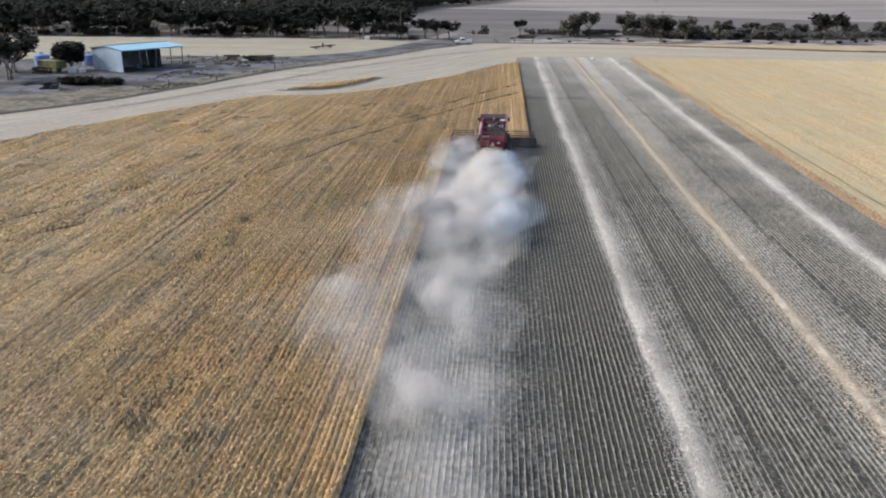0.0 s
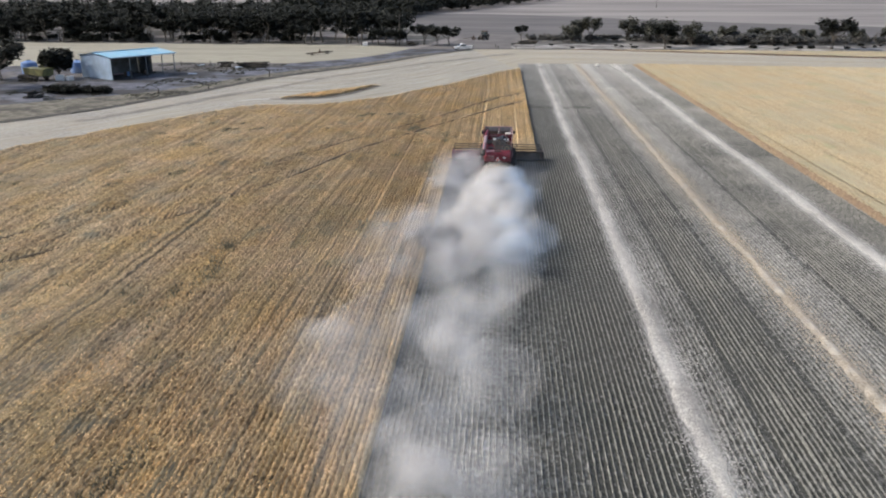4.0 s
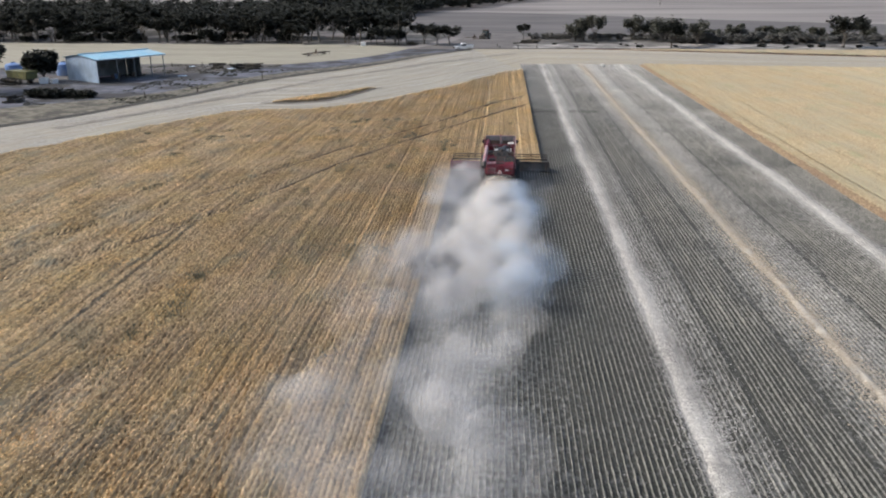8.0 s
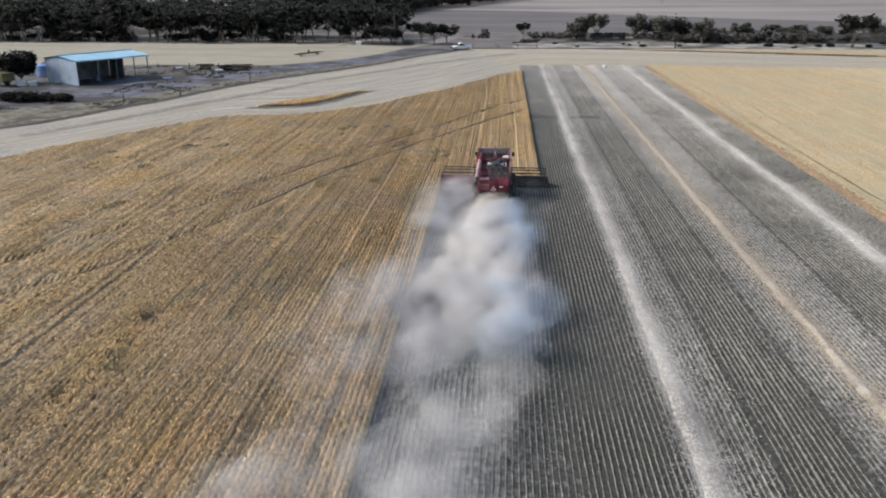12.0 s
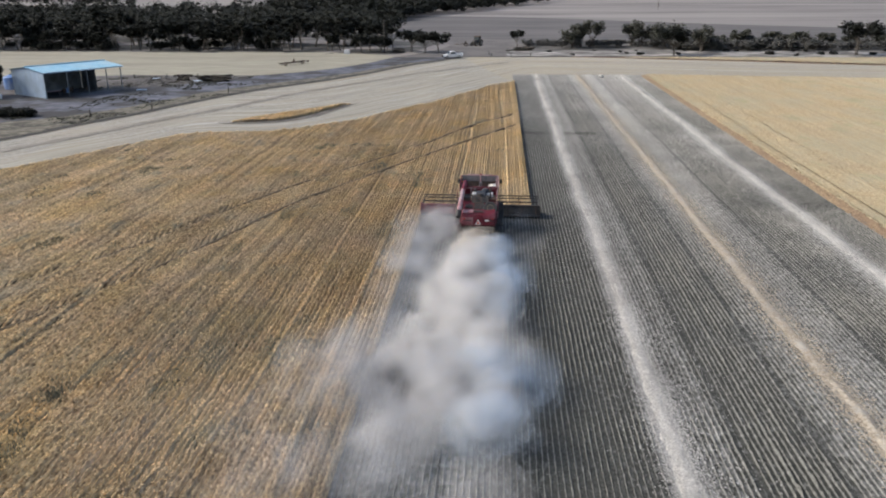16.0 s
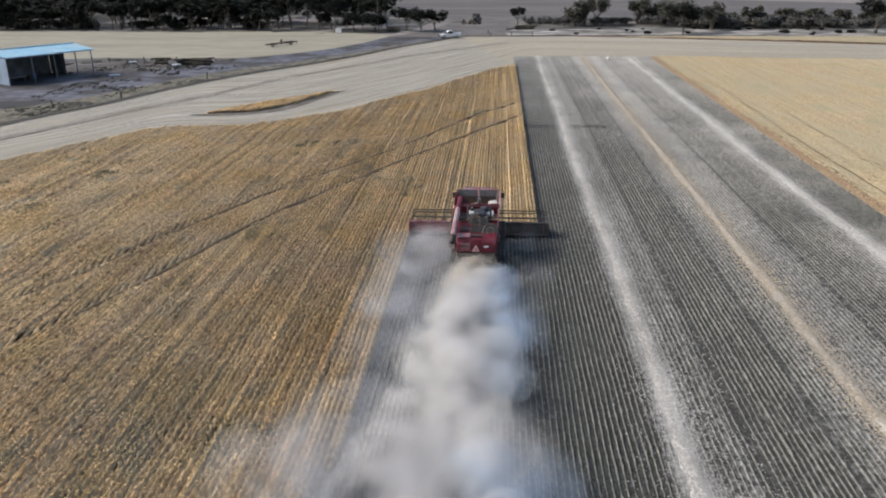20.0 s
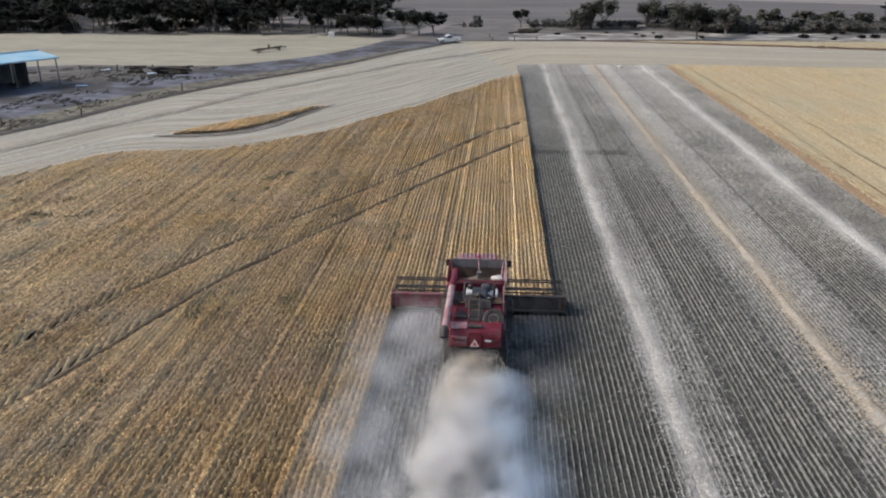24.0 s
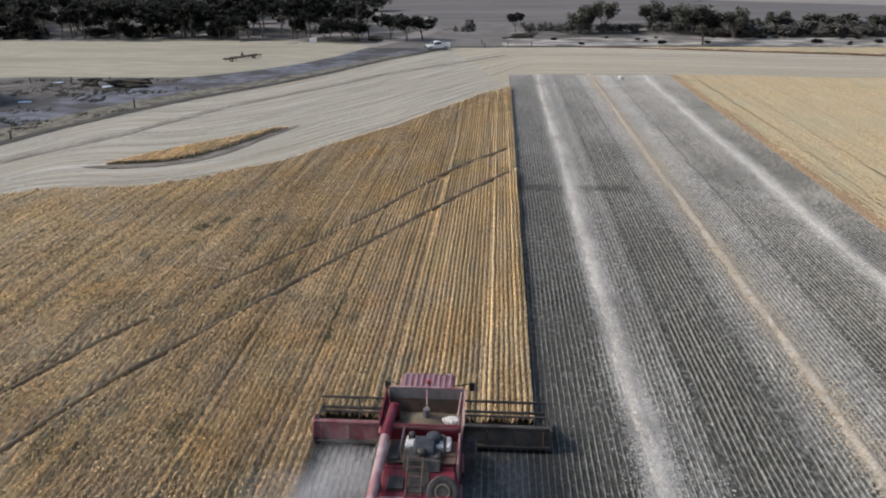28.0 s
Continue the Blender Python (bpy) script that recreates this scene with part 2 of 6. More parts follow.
M_TRACK = material("dirt_track", (0.085, 0.079, 0.076), (0.14, 0.131, 0.125), (0.18, 0.168, 0.158), grain=0.9, patch=0.12, bump=0.3)
M_SAND = material("sandy_bank", (0.23, 0.222, 0.205), (0.50, 0.485, 0.455), (0.100, 0.095, 0.088), grain=0.5, patch=0.22, stretch=(0.45, 1, 1), bump=0.3,
                  pspan=(0.42, 0.56), d=(0.085, 0.082, 0.074), spot=0.16)
M_SCRUB = material("scrub_floor", (0.035, 0.034, 0.030), (0.085, 0.081, 0.073), (0.24, 0.228, 0.205), grain=0.3, patch=0.06, bump=0.3, pspan=(0.5, 0.62))
M_CROP = material("ripe_crop", (0.235, 0.157, 0.077), (0.78, 0.588, 0.322), (0.52, 0.420, 0.260), grain=7.0, patch=0.10, bump=0.8,
                  stretch=(1, 0.45, 1), span=(0.34, 0.66), pspan=(0.48, 0.74), d=(0.36, 0.310, 0.200), spot=0.55, bump_size=0.08, streak=0.22)
M_EAR = island_material("crop_ears", (0.29, 0.200, 0.100), (0.91, 0.705, 0.400), (0.47, 0.385, 0.245), through_light=0.25, patch=0.32, pspan=(0.53, 0.68),
                        hue=(1.0, 0.80, 0.55), streak=0.22)
M_CROP_R = material("pale_crop", (0.32, 0.255, 0.152), (0.50, 0.415, 0.262), (0.375, 0.335, 0.225), grain=4.0, patch=0.17, bump=0.9, span=(0.3, 0.7),
                    stretch=(1, 0.5, 1), pspan=(0.45, 0.62), d=(0.33, 0.318, 0.195), spot=0.26, bump_size=0.12, streak=0.09)
M_WEED = island_material("weed_leaves", (0.105, 0.104, 0.070), (0.28, 0.268, 0.190), (0.20, 0.188, 0.138))
M_EDGE = material("rusty_straw", (0.19, 0.138, 0.086), (0.40, 0.300, 0.185), (0.24, 0.17, 0.11), grain=5, patch=0.25, bump=0.4)
M_EAR_R = island_material("pale_ears", (0.27, 0.205, 0.12), (0.60, 0.49, 0.315), (0.42, 0.35, 0.235), through_light=0.2)
M_STUB = covered_material("stubble_straw", (0.110, 0.112, 0.101), (0.288, 0.290, 0.266), (0.395, 0.397, 0.380), (0.615, 0.612, 0.585))
M_STALK = island_material("stubble_stalks", (0.11, 0.114, 0.103), (0.34, 0.345, 0.318), (0.22, 0.225, 0.208))
M_REDEDGE = material("red_brown_straw", (0.14, 0.070, 0.045), (0.25, 0.14, 0.09), (0.20, 0.13, 0.09), grain=4, patch=0.5, bump=0.4)
M_STUB_PALE = material("pale_cut_straw", (0.25, 0.243, 0.22), (0.41, 0.40, 0.365), (0.36, 0.325, 0.265), grain=2.0, patch=0.12, bump=0.3)
M_CHAFF = material("chaff", (0.54, 0.535, 0.49), (0.80, 0.79, 0.735), (0.50, 0.49, 0.45), grain=6, patch=0.9, bump=0.5, pspan=(0.5, 0.72))
M_STRAW = material("straw", (0.31, 0.275, 0.220), (0.55, 0.490, 0.395), (0.46, 0.44, 0.39), grain=6, patch=0.7, bump=0.6)
M_FLECK = island_material("chaff_flecks", (0.38, 0.375, 0.355), (0.74, 0.73, 0.70), (0.29, 0.28, 0.265))
M_STRAW_FLECK = island_material("straw_flecks", (0.30, 0.252, 0.180), (0.68, 0.590, 0.455), (0.42, 0.38, 0.315))
M_STREAM = island_material("straw_stream", (0.60, 0.555, 0.48), (0.80, 0.76, 0.69), (0.72, 0.68, 0.61), through_light=0.4)
M_DUST = dust_material("hanging_dust", (0.84, 0.835, 0.825), (0.93, 0.93, 0.925), 0.088)
M_DUST_TAN = dust_material("blown_straw_dust", (0.62, 0.57, 0.49), (0.76, 0.71, 0.63), 0.13)
# Blue of the plume's shaded side, put into the dust colour.
M_DUST_COOL = dust_material("shade_blue_dust", (0.64, 0.77, 0.93), (0.75, 0.85, 0.96), 0.08)
M_DUST_OLD = dust_material("settling_dust", (0.80, 0.80, 0.80), (0.90, 0.90, 0.90), 0.060)
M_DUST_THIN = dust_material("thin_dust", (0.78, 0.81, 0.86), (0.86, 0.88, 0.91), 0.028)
M_BARK = material("bark", (0.07, 0.06, 0.05), (0.20, 0.18, 0.155), (0.12, 0.105, 0.09), grain=3, patch=0.8, stretch=(1, 1, 0.3), bump=0.5)
# Set far below foliage tone: the crowns' shade is put into the colour.
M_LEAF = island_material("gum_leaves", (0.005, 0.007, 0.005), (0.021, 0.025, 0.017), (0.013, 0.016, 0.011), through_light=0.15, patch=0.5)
M_LEAF_DRY = island_material("grey_scrub_leaves", (0.078, 0.079, 0.074), (0.195, 0.196, 0.182), (0.145, 0.142, 0.134), through_light=0.15, patch=0.5)
M_LEAF_BELT = island_material("olive_leaves", (0.038, 0.040, 0.032), (0.122, 0.126, 0.094), (0.082, 0.083, 0.068), through_light=0.15, patch=0.5)
M_RED = material("faded_red_paint", (0.105, 0.006, 0.016), (0.16, 0.010, 0.025), (0.14, 0.045, 0.06), grain=3, patch=1.3, rough=0.5, bump=0.05,
                 pspan=(0.50, 0.72))
M_RED_DUSTY = material("dusty_red_paint", (0.17, 0.040, 0.054), (0.24, 0.085, 0.100), (0.26, 0.17, 0.175), grain=3, patch=1.1, rough=0.6, bump=0.05)
M_GREY_PAINT = material("dusty_grey_steel", (0.12, 0.122, 0.130), (0.20, 0.20, 0.208), (0.16, 0.14, 0.145), grain=4, patch=1.0, rough=0.5, metal=0.2, bump=0.08)
M_PALE_PAINT = material("pale_dusty_tube", (0.32, 0.22, 0.235), (0.46, 0.37, 0.38), (0.27, 0.09, 0.11), grain=4, patch=1.2, rough=0.5, bump=0.05)
M_STRIPE = material("mauve_roof_rib", (0.26, 0.17, 0.21), (0.35, 0.25, 0.29), (0.30, 0.17, 0.21), grain=4, patch=1.0, rough=0.5, bump=0.05)
M_BLACK = material("black_steel", (0.018, 0.018, 0.019), (0.045, 0.043, 0.042), (0.08, 0.07, 0.062), grain=5, patch=1.0, rough=0.55, bump=0.1)
M_RUBBER = material("tyre_rubber", (0.018, 0.018, 0.018), (0.040, 0.038, 0.036), (0.10, 0.088, 0.075), grain=5, patch=1.5, rough=0.9, bump=0.2)
M_RIM = material("wheel_rim", (0.42, 0.40, 0.36), (0.55, 0.52, 0.47), (0.30, 0.26, 0.22), grain=5, patch=2, rough=0.5, metal=0.1, bump=0.05)
M_BRASS = material("screen_ring", (0.16, 0.135, 0.09), (0.24, 0.205, 0.14), None, grain=5, rough=0.45, metal=0.4, bump=0.1)
M_WHITE = material("white_paint", (0.72, 0.73, 0.74), (0.80, 0.80, 0.80), (0.60, 0.58, 0.54), grain=3, patch=1.5, rough=0.35, bump=0.02, pspan=(0.58, 0.8))
M_BLUE = material("dark_blue_cover", (0.012, 0.020, 0.038), (0.03, 0.042, 0.065), (0.07, 0.07, 0.07), grain=4, patch=1.5, rough=0.85, bump=0.1)
M_BLUE_TARP = material("bright_blue_steel", (0.09, 0.20, 0.47), (0.15, 0.29, 0.58), (0.30, 0.38, 0.52), grain=1.5, patch=0.5, rough=0.5, bump=0.1)
M_ROOF_BLUE = material("pale_blue_sheeting", (0.20, 0.43, 0.58), (0.27, 0.52, 0.68), (0.33, 0.50, 0.60), grain=0.8, patch=0.25, rough=0.4, metal=0.1, bump=0.05)
M_ZINC = material("galvanised_sheeting", (0.40, 0.53, 0.68), (0.52, 0.65, 0.80), (0.34, 0.43, 0.54), grain=0.9, patch=0.3, rough=0.45, metal=0.1, bump=0.05)
M_DARKSHEET = material("dull_sheeting", (0.16, 0.18, 0.20), (0.26, 0.28, 0.30), (0.12, 0.12, 0.12), grain=0.9, patch=0.4, rough=0.6, bump=0.08)
M_YELLOW = material("yellow_green_paint", (0.14, 0.145, 0.055), (0.21, 0.21, 0.085), (0.10, 0.105, 0.055), grain=2, patch=0.8, rough=0.5, bump=0.05)
M_RUST = material("rusty_steel", (0.07, 0.045, 0.035), (0.15, 0.10, 0.075), (0.05, 0.045, 0.04), grain=3, patch=0.9, rough=0.8, bump=0.2)
M_TIMBER = material("weathered_timber", (0.05, 0.045, 0.04), (0.13, 0.115, 0.10), (0.09, 0.075, 0.06), grain=5, patch=1.0, stretch=(1, 1, 0.2), bump=0.4)
M_OLD_TIMBER = material("blackened_timber", (0.018, 0.016, 0.014), (0.050, 0.044, 0.037), (0.075, 0.066, 0.050), grain=4, patch=0.8, stretch=(1, 1, 0.3), bump=0.4)
M_ORANGE = material("red_orange_reflector", (0.65, 0.09, 0.04), (0.75, 0.14, 0.07), None, grain=3, rough=0.4, bump=0.0)
M_LAMP = material("lamp_lens", (0.26, 0.03, 0.03), (0.34, 0.06, 0.05), None, grain=3, rough=0.2, bump=0.0)
M_GRAIN = material("grain", (0.13, 0.105, 0.070), (0.21, 0.175, 0.12), (0.15, 0.135, 0.11), grain=30, patch=2, bump=0.4)
M_BAG = material("crumpled_white_bag", (0.60, 0.58, 0.54), (0.75, 0.73, 0.70), None, grain=9, rough=0.7, bump=0.6)
M_GLASS = bpy.data.materials.new("tinted_glass")
M_GLASS.use_nodes = True
_g = M_GLASS.node_tree.nodes["Principled BSDF"]
_g.inputs["Base Color"].default_value, _g.inputs["Roughness"].default_value = (0.03, 0.045, 0.055, 1), 0.06
_g.inputs["Transmission Weight"].default_value = 0.25
M_SEAT = material("dark_cab_trim", (0.03, 0.03, 0.032), (0.06, 0.06, 0.06), None, grain=6, bump=0.1)


# ---- builders ----
def arrays_mesh(name, verts, faces):
    """A mesh from an (n, 3) array of places and an (m, k) array of corners."""
    verts, faces = np.asarray(verts, np.float32), np.asarray(faces, np.int32)
    me = bpy.data.meshes.new(name)
    k = faces.shape[1]
    me.vertices.add(len(verts))
    me.vertices.foreach_set("co", verts.ravel())
    me.loops.add(faces.size)
    me.loops.foreach_set("vertex_index", faces.ravel())
    me.polygons.add(len(faces))
    me.polygons.foreach_set("loop_start", np.arange(0, faces.size, k, dtype=np.int32))
    me.update(calc_edges=True)
    return me


def whole(name, me, mat, label, category, kind="", group=""):
    ob = new(name, me)
    me.materials.clear()
    me.materials.append(mat)
    return tagged(ob, label, category, group, kind)


def thing(name, m, label, category, group="", kind=""):
    ob = new(name)
    ob.empty_display_size = 0.5
    ob.matrix_world = m
    return tagged(ob, label, category, group, kind)


def part(name, bm, mat, parent, label="", smooth=False):
    me = bpy.data.meshes.new(name)
    bm.to_mesh(me)
    bm.free()
    me.materials.append(mat)
    if smooth:
        me.polygons.foreach_set("use_smooth", [True] * len(me.polygons))
    ob = new(name, me)
    ob.parent = parent
    return tagged(ob, label)


def box(x0, x1, y0, y1, z0, z1, bevel=0.02, bm=None):
    own = bmesh.new()
    bmesh.ops.create_cube(own, size=1, matrix=Matrix.LocRotScale(((x0 + x1) / 2, (y0 + y1) / 2, (z0 + z1) / 2), None,
                                                                 (x1 - x0, y1 - y0, z1 - z0)))
    if bevel:
        bmesh.ops.bevel(own, geom=own.edges[:], offset=bevel, segments=1, affect="EDGES")
    return merge(bm, own)


def merge(bm, own):
    if bm is None:
        return own
    me = bpy.data.meshes.new("scrap")
    own.to_mesh(me)
    own.free()
    bm.from_mesh(me)
    bpy.data.meshes.remove(me)
    return bm


def rod(p0, p1, r0, r1=None, n=10, bm=None, caps=True):
    p0, p1 = Vector(p0), Vector(p1)
    own = bmesh.new()
    way = p1 - p0
    m = Matrix.Translation((p0 + p1) / 2) @ way.to_track_quat("Z", "Y").to_matrix().to_4x4()
    bmesh.ops.create_cone(own, cap_ends=caps, segments=n, radius1=r0, radius2=r0 if r1 is None else r1, depth=way.length, matrix=m)
    return merge(bm, own)


def prism(profile, x0, x1, bevel=0.02, bm=None):
    """A side outline of (y, z) corners, drawn out from x0 to x1."""
    own = bmesh.new()
    a = [own.verts.new((x0, y, z)) for y, z in profile]
    b = [own.verts.new((x1, y, z)) for y, z in profile]
    k = len(profile)
    own.faces.new(a[::-1])
    own.faces.new(b)
    for i in range(k):
        own.faces.new((a[i], a[(i + 1) % k], b[(i + 1) % k], b[i]))
    bmesh.ops.recalc_face_normals(own, faces=own.faces[:])
    if bevel:
        bmesh.ops.bevel(own, geom=own.edges[:], offset=bevel, segments=1, affect="EDGES")
    return merge(bm, own)


def lathe(profile, axis_from, axis_to, n=28, bm=None):
    """Rings of (distance along, radius) turned about the axis."""
    a, b = Vector(axis_from), Vector(axis_to)
    q = (b - a).to_track_quat("Z", "Y").to_matrix()
    own = bmesh.new()
    rings = []
    for d, r in profile:
        rings.append([own.verts.new(a + q @ Vector((r * math.cos(2 * math.pi * i / n), r * math.sin(2 * math.pi * i / n), d))) for i in range(n)])
    for r0, r1 in zip(rings, rings[1:]):
        for i in range(n):
            own.faces.new((r0[i], r0[(i + 1) % n], r1[(i + 1) % n], r1[i]))
    bmesh.ops.recalc_face_normals(own, faces=own.faces[:])
    return merge(bm, own)


def spline(points, n):
    """n places along a smooth line through the points."""
    p = np.array(points, float)
    d = np.r_[0, np.cumsum(np.linalg.norm(np.diff(p, axis=0), axis=1))]
    t = np.linspace(0, d[-1], n)
    ext = np.vstack([2 * p[0] - p[1], p, 2 * p[-1] - p[-2]])
    i = np.clip(np.searchsorted(d, t, side="right") - 1, 0, len(p) - 2)
    u = ((t - d[i]) / (d[i + 1] - d[i]))[:, None]
    p0, p1, p2, p3 = ext[i], ext[i + 1], ext[i + 2], ext[i + 3]
    return 0.5 * (2 * p1 + (p2 - p0) * u + (2 * p0 - 5 * p1 + 4 * p2 - p3) * u ** 2 + (3 * p1 - p0 - 3 * p2 + p3) * u ** 3)


def value_noise(x, y, cell, seed):
    """Smooth random values from 0 to 1, one lump to a cell."""
    r = np.random.RandomState(seed)
    lat = r.rand(128, 128)
    u, v = np.asarray(x) / cell + 500, np.asarray(y) / cell + 500
    i, j = np.floor(u).astype(int), np.floor(v).astype(int)
    fu, fv = u - i, v - j
    fu, fv = fu * fu * (3 - 2 * fu), fv * fv * (3 - 2 * fv)
    i, j, i1, j1 = i % 128, j % 128, (i + 1) % 128, (j + 1) % 128
    return (lat[i, j] * (1 - fu) + lat[i1, j] * fu) * (1 - fv) + (lat[i, j1] * (1 - fu) + lat[i1, j1] * fu) * fv


def away(x, y, line):
    """The distance from each place to a line of points."""
    best = np.full(np.shape(x), 1e9)
    for (ax, ay), (bx, by) in zip(line[:-1], line[1:]):
        dx, dy = bx - ax, by - ay
        u = np.clip(((x - ax) * dx + (y - ay) * dy) / (dx * dx + dy * dy), 0, 1)
        best = np.minimum(best, np.hypot(x - ax - u * dx, y - ay - u * dy))
    return best


def ridges(name, xs, y0, y1, step, height, half, seed, lean=0.05, rough=0.5, valley=0.0, gap=0.333):
    """Rows of standing straw along y as uneven ridges. height(x, y): 0 where nothing stands. Returns the mesh and the tops."""
    r = np.random.RandomState(seed)
    ys = np.arange(y0, y1, step)
    x, y = np.meshgrid(xs, ys, indexing="ij")
    x = x + 0.05 * (value_noise(x * 3, y, 2.5, seed + 5) - 0.5)
    y = y + step * 0.6 * (r.rand(*y.shape) - 0.5)
    h = height(x, y)
    live = h > 0.03
    h = h * (1 - rough / 2 + rough * r.rand(*h.shape))
    w = half * (0.75 + 0.5 * r.rand(*h.shape))
    low = valley(x) if callable(valley) else valley
    zl = np.where(height(x - gap, y) > 0.03, low * h, 0.0)
    zr = np.where(height(x + gap, y) > 0.03, low * h, 0.0)
    if valley:
        w = np.full_like(h, gap / 2)
    left = np.stack([x - w, y, zl], -1)
    top = np.stack([x + lean * r.randn(*x.shape), y, h], -1)
    right = np.stack([x + w, y, zr], -1)
    verts = np.stack([left, top, right], 2)
    idx = np.arange(verts.size // 3).reshape(*x.shape, 3)
    cell = live[:, :-1] & live[:, 1:]
    a, b = idx[:, :-1][cell], idx[:, 1:][cell]
    faces = np.vstack([np.stack([a[:, 0], a[:, 1], b[:, 1], b[:, 0]], 1), np.stack([a[:, 1], a[:, 2], b[:, 2], b[:, 1]], 1)])
    used = np.unique(faces)
    remap = np.zeros(verts.size // 3, np.int64)
    remap[used] = np.arange(len(used))
    return arrays_mesh(name, verts.reshape(-1, 3)[used], remap[faces]), top[live]


def blades(tops, count, seed, wide, tall, spread, drop=0.55):
    """Thin upright triangles among the given tops."""
    r = np.random.RandomState(seed)
    p = tops[r.randint(0, len(tops), count)]
    x = p[:, 0] + spread * 0.4 * (r.rand(count) - 0.5)
    y = p[:, 1] + spread * 1.5 * (r.rand(count) - 0.5)
    a = r.rand(count) * 2 * np.pi
    w = wide * (0.5 + r.rand(count))
    t = tall * (0.5 + r.rand(count))
    z = p[:, 2] * drop
    top = p[:, 2] if drop < 0.5 else p[:, 2] * 0.93
    dx, dy = np.cos(a) * w / 2, np.sin(a) * w / 2
    tip = np.stack([x + tall * 0.8 * (r.rand(count) - 0.5), y + tall * 0.8 * (r.rand(count) - 0.5), top + t], -1)
    v = np.stack([np.stack([x - dx, y - dy, z], -1), np.stack([x + dx, y + dy, z], -1), tip], 1)
    return v


def loose(places, size, seed, flat=0.25):
    """Small three-cornered flecks at the given places, lying more or less flat."""
    r = np.random.RandomState(seed)
    k = len(places)
    a = r.rand(k, 3) * 2 * np.pi
    s = size * (0.4 + 1.2 * r.rand(k))
    v = []
    for j in range(3):
        ang = a[:, 0] + j * 2.1
        v.append(places + np.stack([np.cos(ang) * s, np.sin(ang) * s, flat * s * (r.rand(k) - 0.3)], -1))
    return np.stack(v, 1)


def ears(tops, count, seed, size):
    """Small tilted flecks over the tops of standing rows."""
    r = np.random.RandomState(seed)
    p = tops[r.randint(0, len(tops), count)]
    return loose(p + np.stack([0.034 * r.randn(count), 0.09 * r.randn(count), 0.05 * r.rand(count) - 0.02], -1), size, seed + 1, 1.6)


def triangles(name, v):
    return arrays_mesh(name, v.reshape(-1, 3), np.arange(v.shape[0] * 3).reshape(-1, 3))


def sheet(name, inner, outer, n, across, z, mat, label, category, swell=0.0, seed=3, lift=None):
    """A strip of land between two lines, its UV running along and across it in metres."""
    a, b = spline(inner, n), spline(outer, n)
    u = np.linspace(0, 1, across)
    grid = a[:, None, :] * (1 - u)[None, :, None] + b[:, None, :] * u[None, :, None]
    zz = z + swell * (value_noise(grid[..., 0], grid[..., 1], 1.3, seed) - 0.5)
    if lift:
        zz = zz + lift(grid[..., 0], grid[..., 1], u[None, :])
    verts = np.dstack([grid, zz]).reshape(-1, 3)
    idx = np.arange(n * across).reshape(n, across)
    faces = np.stack([idx[:-1, :-1], idx[:-1, 1:], idx[1:, 1:], idx[1:, :-1]], -1).reshape(-1, 4)
    if np.cross(a[1] - a[0], b[0] - a[0]) < 0:
        faces = faces[:, ::-1]
    else:
        faces = faces[:, ::-1][:, ::-1]
    me = arrays_mesh(name, verts, faces)
    uv = me.uv_layers.new(name="land")
    along = np.r_[0, np.cumsum(np.linalg.norm(np.diff(a, axis=0), axis=1))]
    wide = np.linalg.norm(b - a, axis=1)
    uvs = np.stack([np.repeat(along[:, None], across, 1), wide[:, None] * u[None, :]], -1).reshape(-1, 2)
    uv.data.foreach_set("uv", uvs[faces.ravel()].astype(np.float32).ravel())
    ob = whole(name, me, mat, label, category, "structure")
    if me.polygons[0].normal.z < 0:
        me.flip_normals()
    return ob


# ---- land ----
ROW = 0.254
EDGE = 4.55                       # side of the standing crop that the last pass left
FIELD_END = 187.6
HEAD_Y = 84.0                     # back of the harvester's cutting table
CROP_LINE = [(-92, 0), (-75, 38), (-54.6, 81), (-51, 90), (-47.6, 97.8), (-41, 110), (-38.3, 116.6), (-34, 118.9), (-28.8, 119.4), (-23.4, 122.4),
             (-18.3, 128.2), (-13.8, 137), (-9.2, 145.4), (-6.2, 152.8), (-2.8, 160), (0.2, 166.6), (4.4, 173.5)]
LANE_LINE = [(-118, 30), (-92, 66), (-67, 101), (-62.5, 107.5), (-58, 115), (-54.7, 124.5), (-51, 133.3), (-48.6, 141.5), (-45.8, 150), (-41.5, 160), (-36.5, 168.5),
             (-31, 178), (-25.5, 189), (-19, 205), (-13, 216), (-8, 226.5)]
PADDOCK_LINE = [(-170, 140), (-125, 162), (-105, 172), (-85, 179), (-73, 182), (-52, 182), (-46, 184), (-40.5, 190), (-36.5, 195.5), (-33.3, 201.5), (-29.5, 211), (-25.5, 226)]

def soft(t):
    t = np.clip(t, 0, 1)
    return t * t * (3 - 2 * t)


def rise(x, y):
    """The farmyard lies a little higher than the field."""
    x, y = np.asarray(x, float), np.asarray(y, float)
    side = y - np.interp(x, [p[0] for p in LANE_LINE], [p[1] for p in LANE_LINE])
    return 0.12 * soft(away(x, y, LANE_LINE) / 13) * soft((-28 - x) / 18) * (side > 0)


whole("ground", arrays_mesh("ground", [(-3000, -600, 0), (3000, -600, 0), (3000, 4500, 0), (-3000, 4500, 0)], [(0, 1, 2, 3)]), M_GROUND,
      "wide grey-brown bare farmland reaching the horizon", "ground", "structure")
sheet("crop_floor", CROP_LINE, [(30, 0), (30, 173.5)], 40, 8, 0.015, M_CROP_SOIL, "dusty soil and litter under the standing crop", "ground")
sheet("crop_floor", [(-92, -30), (-92, 0)], [(30, -30), (30, 0)], 8, 8, 0.015, M_CROP_SOIL, "dusty soil and litter under the standing crop", "ground")
